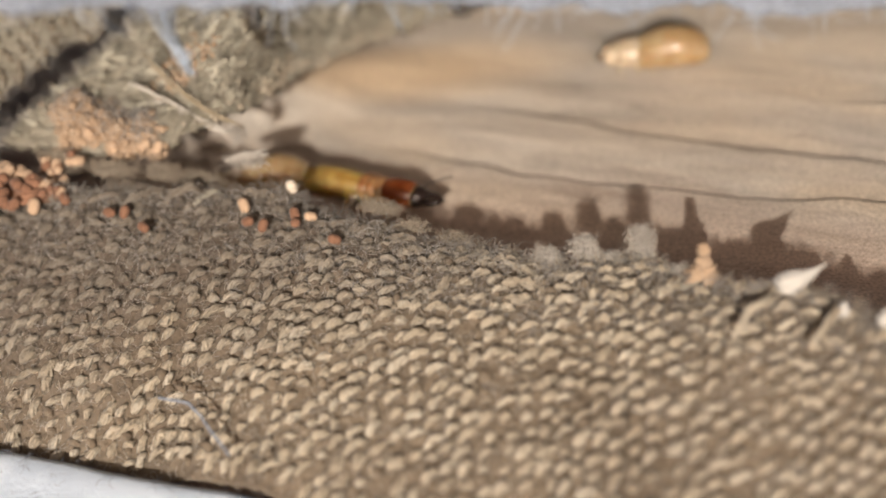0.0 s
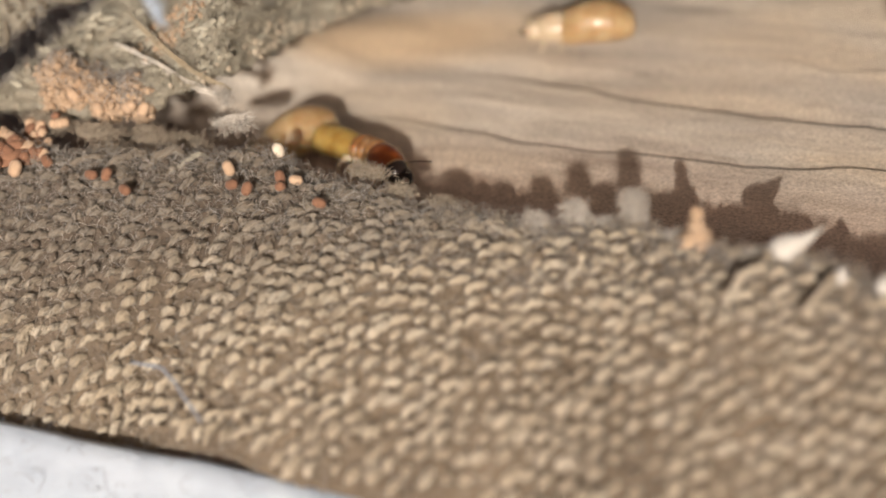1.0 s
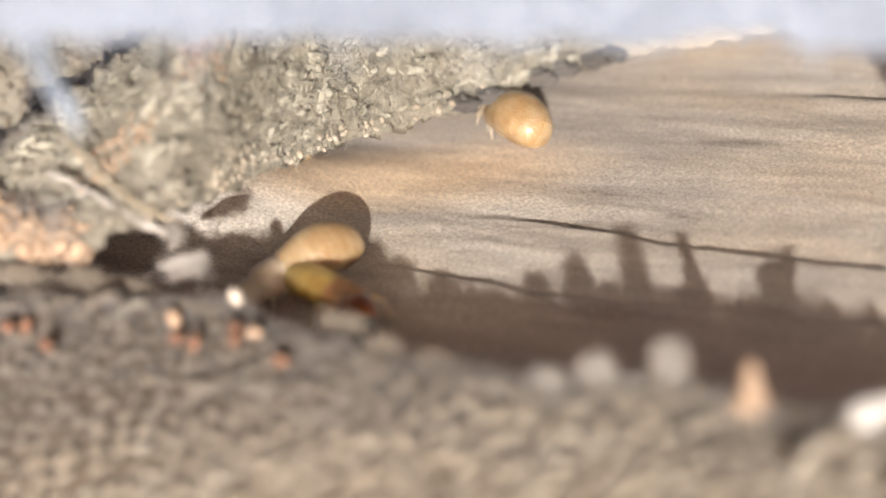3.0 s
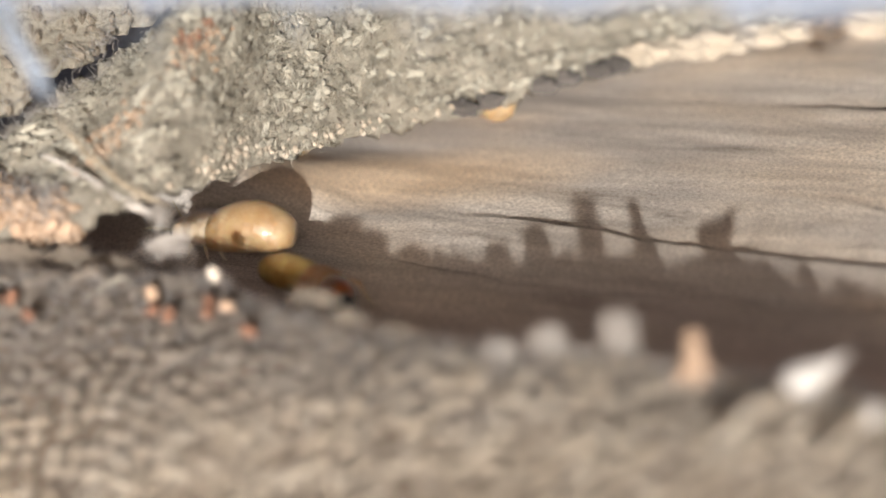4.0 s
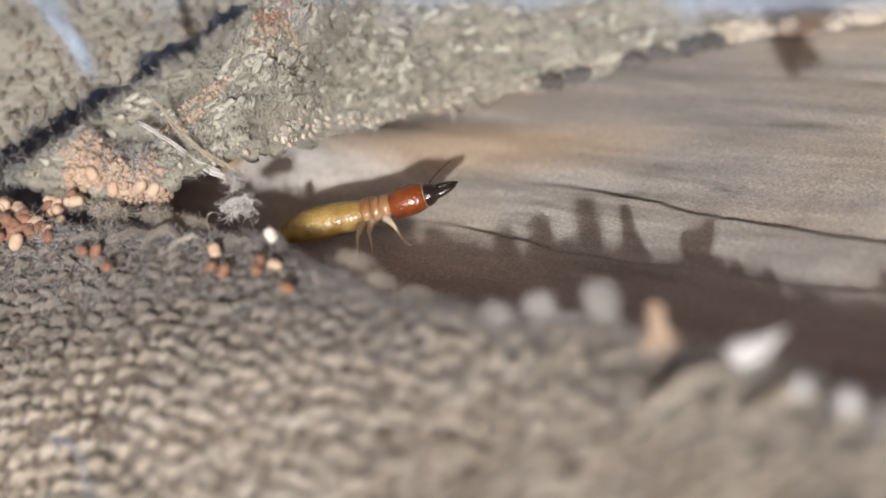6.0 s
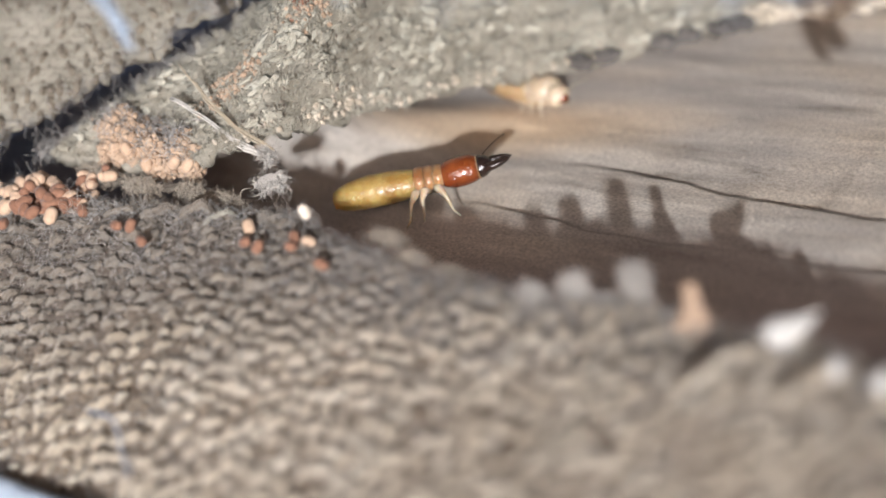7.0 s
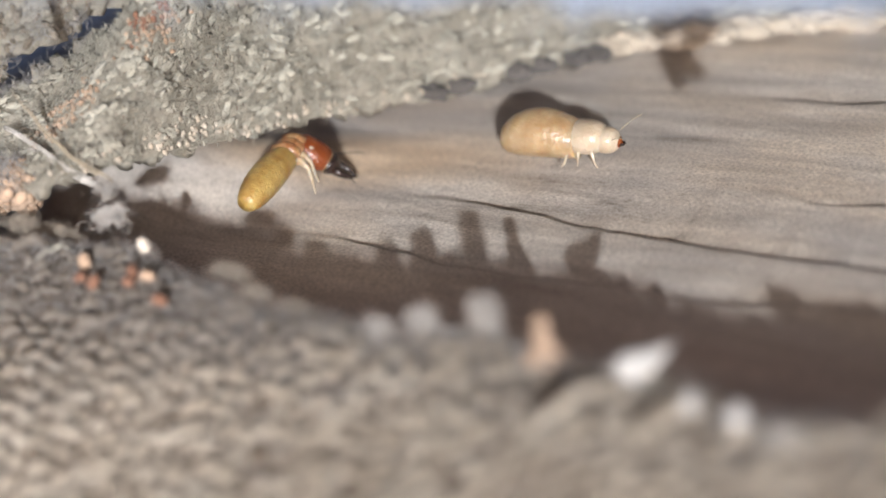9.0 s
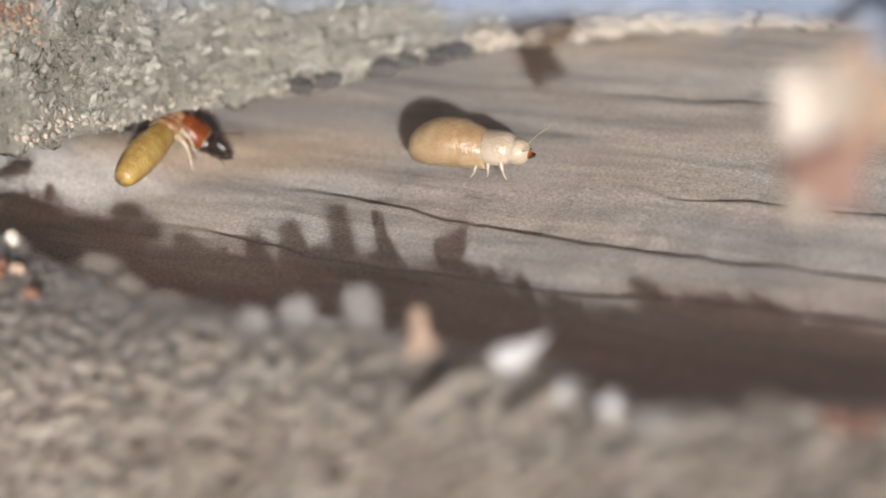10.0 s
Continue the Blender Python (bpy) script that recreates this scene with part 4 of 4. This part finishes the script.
# ---------------------------------------------------------------- termites
def lathe(profile, sides=18):
    """A body along x; profile rows: x, half width, half height, height of the axis."""
    verts, n = [], sides
    for x, ry, rz, zc in profile:
        for k in range(n):
            a = 2 * math.pi * k / n
            verts.append((x, ry * math.cos(a), zc + rz * math.sin(a)))
    faces = [(i * n + k, i * n + (k + 1) % n, (i + 1) * n + (k + 1) % n, (i + 1) * n + k) for i in range(len(profile) - 1) for k in range(n)]
    faces += [tuple(range(n - 1, -1, -1)), tuple(range((len(profile) - 1) * n, len(profile) * n))]
    return verts, faces


def abdomen_profile(length, width, height, arch, crease, segments=9):
    rows = []
    for i in range(segments * 4 + 1):
        s = i / (segments * 4)
        r = math.sin(math.pi * min(0.93, 0.06 + 0.72 * s ** 0.75)) ** 0.6
        ring = 1 - crease * abs(math.sin(math.pi * s * segments)) ** 6 if 0 < i else 0.5
        rows.append((s * length, width / 2 * r * ring, height / 2 * r * ring, arch * math.sin(math.pi * s) - 0.05))
    return [(0.0, 0.03, 0.03, -0.05)] + rows[1:]


def ovoid(x0, length, width, height, zc=0.0, n=12, front=2.4):
    rows = []
    for i in range(n + 1):
        s = i / n * 2 - 1
        r = max(0.03, 1 - abs(s) ** front) ** 0.5
        rows.append((x0 + (s + 1) / 2 * length, width / 2 * r, height / 2 * r, zc))
    return rows


def leg_parts(parent, x, spread, lean, drop, mat):
    for side in (1, -1):
        pts = [(0, 0, 0), (lean * 0.35, side * spread * 0.55, 0.15), (lean * 0.7, side * spread * 0.9, -0.15), (lean * 0.95, side * spread, -drop * 0.75), (lean * 1.3, side * spread * 1.1, -drop)]
        ob = part("leg", mesh_of("leg", *tube(pts, [0.3, 0.22, 0.11, 0.06, 0.035] if mat is LEG_SKIN else [0.22, 0.18, 0.1, 0.05, 0.03], 8), mat), parent)
        ob.location = Vector((x, side * 0.4, -0.35)) * MM
        yield ob, x, side


def termite(name, label, soldier):
    root = thing(name, label, "termite", rides=False)
    skin_m, length = (BODY_SKIN, 4.8) if soldier else (PALE_SKIN, 4.3)
    width = 1.95 if soldier else 2.9
    part("abdomen", mesh_of("abdomen", *lathe(abdomen_profile(length, width, width * 0.9, 0.1 if soldier else 0.35, 0.03 if soldier else 0.015)), skin_m), root, "yellow ringed abdomen" if soldier else "pale cream ringed abdomen")
    if soldier:
        thorax = [lathe(ovoid(length - 0.45 + 0.5 * k, l, w, w * 0.75, 0.08, 8, 3.0)) for k, (w, l) in enumerate(((1.8, 0.9), (1.7, 0.85), (1.6, 0.85)))]
    else:
        thorax = [lathe(ovoid(length - 0.9, 2.6, 2.15, 1.8, 0.1, 14, 2.6))]
    part("thorax", mesh_of("thorax", *joined(thorax), THORAX_SKIN if soldier else MILKY_SKIN), root, "three short thorax plates" if soldier else "milky translucent thorax")
    legs = []
    for k, lean in enumerate((-1.0, -0.2, 0.8)):
        legs += list(leg_parts(root, length - 0.1 + 0.42 * k, 1.05 if soldier else 0.5, lean * (1.0 if soldier else 0.6), 1.3 if soldier else 0.8, LEG_SKIN if soldier else MILKY_SKIN))
    neck = length + 1.1
    head = part("head", mesh_of("head", *(lathe(ovoid(-0.25, 2.6, 1.85, 1.55, 0.02, 16, 2.5), 24) if soldier else lathe(ovoid(-0.3, 1.5, 1.55, 1.4, -0.05, 12, 2.2), 20)), HEAD_SKIN if soldier else MILKY_SKIN), root, "glossy orange-brown head" if soldier else "pale round head")
    head.location = (neck * MM, 0, 0)
    if soldier:
        part("face_plate", mesh_of("face_plate", *lathe([(1.95, 0.66, 0.55, 0.0), (2.1, 0.72, 0.6, 0.0), (2.35, 0.64, 0.52, 0.0), (2.6, 0.45, 0.36, 0.0), (2.72, 0.2, 0.2, 0.0)]), JAW_SKIN), head, "black front of the head")
        part("mouth_rim", mesh_of("mouth_rim", *lathe([(1.92, 0.69, 0.59, 0.0), (1.95, 0.715, 0.615, 0.0), (1.99, 0.715, 0.615, 0.0), (2.02, 0.69, 0.59, 0.0)]), THORAX_SKIN), head, "tan rim behind the jaws")
        for side in (1, -1):
            pts = [(2.4, side * 0.36, 0), (2.8, side * 0.4, 0.02), (3.2, side * 0.34, 0.05), (3.55, side * 0.18, 0.1), (3.8, side * -0.06, 0.16)]
            part("mandible", mesh_of("mandible", *tube(pts, [0.24, 0.22, 0.17, 0.11, 0.03], 8), JAW_SKIN), head, "curved black jaw")
            tooth = [(2.95, side * 0.24, 0.03), (3.1, side * 0.06, 0.05)]
            part("tooth", mesh_of("tooth", *tube(tooth, [0.09, 0.02], 6), JAW_SKIN), head)
    else:
        part("mouth", mesh_of("mouth", *blob((1.0, 0, -0.12), (0.3, 0.36, 0.33), 3.0, 0.1), HEAD_SKIN), head, "dark brown mouthparts")
        for side in (1, -1):
            part("mandible", mesh_of("mandible", *tube([(1.1, side * 0.2, -0.2), (1.35, side * 0.15, -0.22), (1.45, side * 0.02, -0.22)], [0.1, 0.08, 0.03], 6), JAW_SKIN), head)
    start = 2.0 if soldier else 0.9
    for side in (1, -1):
        pts = [Vector((start + (0.16 if soldier else 0.1) * k, side * (0.5 + 0.1 * k), 0.15 + 0.1 * k - 0.004 * k * k)) for k in range(11)]
        beads = joined([tube(pts, [0.02 if k % 2 else 0.032 for k in range(11)], 6)])
        part("antenna", mesh_of("antenna", *beads, PALE_SKIN if not soldier else JAW_SKIN), head, "thin beaded feeler")
    return root, head, neck, legs


soldier, soldier_head, soldier_neck, soldier_legs = termite("soldier_termite", "soldier termite with orange-brown head, black jaws and yellow body", True)
crawler, crawler_head, crawler_neck, crawler_legs = termite("worker_termite", "pale cream worker termite crawling over the wood", False)
hider, hider_head, hider_neck, hider_legs = termite("worker_termite", "pale worker termite crowding behind the soldier", False)
tucked, tucked_head, tucked_neck, tucked_legs = termite("worker_termite", "pale worker termite half under the torn sheet", False)
for ob in (crawler, hider, tucked):
    tagged(ob, group="worker termites")

# ---------------------------------------------------------------- movement
# tail and front of each termite on the resting specimen: seconds, x, y, z of the tail, x, y, z towards which it points
SOLDIER = [(0, -2.82, 5.58, 1.1, 6.83, 4.48, 1.8), (1, -2.34, 6.61, 1.1, 7.11, 3.2, 2.5), (2, -2, 7.05, 1.3, 6.95, 2.73, 2.9), (3, -1.78, 7.23, 1.3, 6.58, 2.11, 2.9), (4.5, -2.58, 6.71, 1.1, 7.03, 2.69, 2.8),
           (5, -3.32, 5.76, 0.9, 5.48, 4.68, 2.5), (5.5, -4.16, 4.84, 1.3, 4.06, 7.85, 2.6), (6, -4.42, 4.76, 1.7, 3.32, 9.71, 2.5), (7.5, -3.36, 6.09, 2, 4.32, 11.49, 2.5), (8, -3.17, 7.18, 2, 3.83, 11.39, 2.5),
           (8.5, -1.86, 7.45, 2.1, -1.93, 13.71, 2.9), (9, -1.67, 8.83, 2.2, -2.63, 15.09, 3), (9.5, -1.19, 9.61, 2.2, -4.31, 15.98, 3), (10, -2.29, 10.49, 2.3, -2.76, 15.39, 3)]
SOLDIER_HEAD = [(0, -4, 4), (1, -20, 10), (2, -32, 12), (3, -25, 12), (4.5, -18, 8), (5, 0, 0), (5.5, 2, -4), (7.5, 0, 0), (8, -30, 12), (8.5, -68, 42), (9, -75, 44), (10, -85, 44)]
CRAWLER = [(0, 17.63, 22.36, 1.6, 11.8, 20.58, 1.6), (1, 13.04, 20.63, 1.6, 6.62, 18.75, 1.6), (2, 8.7, 19.24, 1.6, 2.59, 20.42, 1.6), (2.5, 6.5, 20.8, 1.6, 1.09, 23.36, 1.6), (3, 5.88, 21.71, 1.6, 1.16, 25.74, 1.6), (3.2, 5.47, 22.21, 1.6, 0.84, 26.34, 1.6),
           (4.3, 1.19, 26.14, 1.6, -2.54, 31.25, 1.6), (5, 0.28, 27.39, 1.6, -3.65, 32.11, 1.6), (5.6, -2.42, 28.64, 1.6, -7.92, 26.68, 1.6), (6.2, -4.97, 25.69, 1.6, -4.97, 19.4, 1.6), (6.8, -5.96, 22.73, 1.6, -0.46, 20.18, 1.6), (7.5, -2.32, 20.96, 1.6, 4.07, 21.45, 1.6),
           (8, 0.92, 21.65, 1.6, 7.31, 21.16, 1.6), (8.5, 3.61, 21.52, 1.6, 9.99, 20.64, 1.6), (9, 6.84, 20.45, 1.6, 13.32, 21.33, 1.6), (10, 10.04, 19.37, 1.6, 16.43, 20.06, 1.6)]
HIDER = [(0, -1.8, 5.8, 1.2, -8.0, 3.4, 1.2), (1, -0.9, 8.0, 1.4, -4.6, 2.8, 1.2), (2, 1.4, 9.0, 1.5, -3.4, 4.4, 1.2), (3, 0.5, 10.4, 1.6, -3.2, 5.0, 1.2), (3.6, -1.2, 10.4, 1.5, -6.0, 6.6, 1.2), (4.3, -0.85, 6.13, 3.3, -6.61, 8.04, 3.5),
         (5, -3.19, 6.82, 3.6, -9.15, 8.16, 3.7), (5.6, -13.0, 11.0, 2.2, -19.4, 11.6, 2.2), (10, -15.0, 11.4, 2.2, -21.4, 12, 2.2)]
TUCKED = [(0, -9.0, 19.5, 1.1, -13.0, 24.0, 1.1), (1.5, -8.2, 18.0, 1.1, -12.4, 22.6, 1.1), (2.5, -7.3, 16.8, 1.1, -11.0, 21.8, 1.1), (3.2, -6.8, 18.8, 1.1, -10.4, 24.0, 1.1), (4.5, -9.0, 21.0, 1.1, -13, 25.6, 1.1), (10, -9.6, 21.6, 1.1, -13.6, 26.2, 1.1)]


def between(rows, t):
    for (t0, *a), (t1, *b) in zip(rows, rows[1:]):
        if t <= t1:
            f = (t - t0) / (t1 - t0)
            return [p + f * (q - p) for p, q in zip(a, b)]
    return rows[-1][1:]


def creeping(rows, t):
    """The pose of a termite whose tail and front are given."""
    x, y, z, X, Y, Z = between(rows, t)
    ahead = Vector((X - x, Y - y, Z - z)).normalized()
    side = Vector((0, 0, 1)).cross(ahead).normalized()
    m = Matrix((ahead, side, ahead.cross(side))).transposed().to_4x4()
    m.translation = Vector((x, y, z)) * MM
    return m


def motions():
    times = sorted({t for t, *_ in SUN_OVER} | {3.6, 4.0, 4.25, 4.75, 5.25, 0.25, 0.75, 1.25, 1.75, 2.25, 2.75})
    for ob, at in RIDERS:
        walk(ob, [(t, held(t) @ at) for t in times])
    fine = [0.25 * k for k in range(41)]
    for ob, rows in ((soldier, SOLDIER), (crawler, CRAWLER), (hider, HIDER), (tucked, TUCKED)):
        walk(ob, [(t, held(t) @ creeping(rows, t)) for t in fine])
    walk(soldier_head, [(t, pose(soldier_neck * MM, 0, 0, 0, pitch, yaw)) for t, yaw, pitch in SOLDIER_HEAD])
    for legs in (soldier_legs, crawler_legs):
        for k, (leg, x, side) in enumerate(legs):
            walk(leg, [(t, pose(x * MM, side * 0.4 * MM, -0.35 * MM, 0, 0, 14 * math.sin(6.0 * t + math.pi * (k % 2) + k))) for t in fine])


motions()
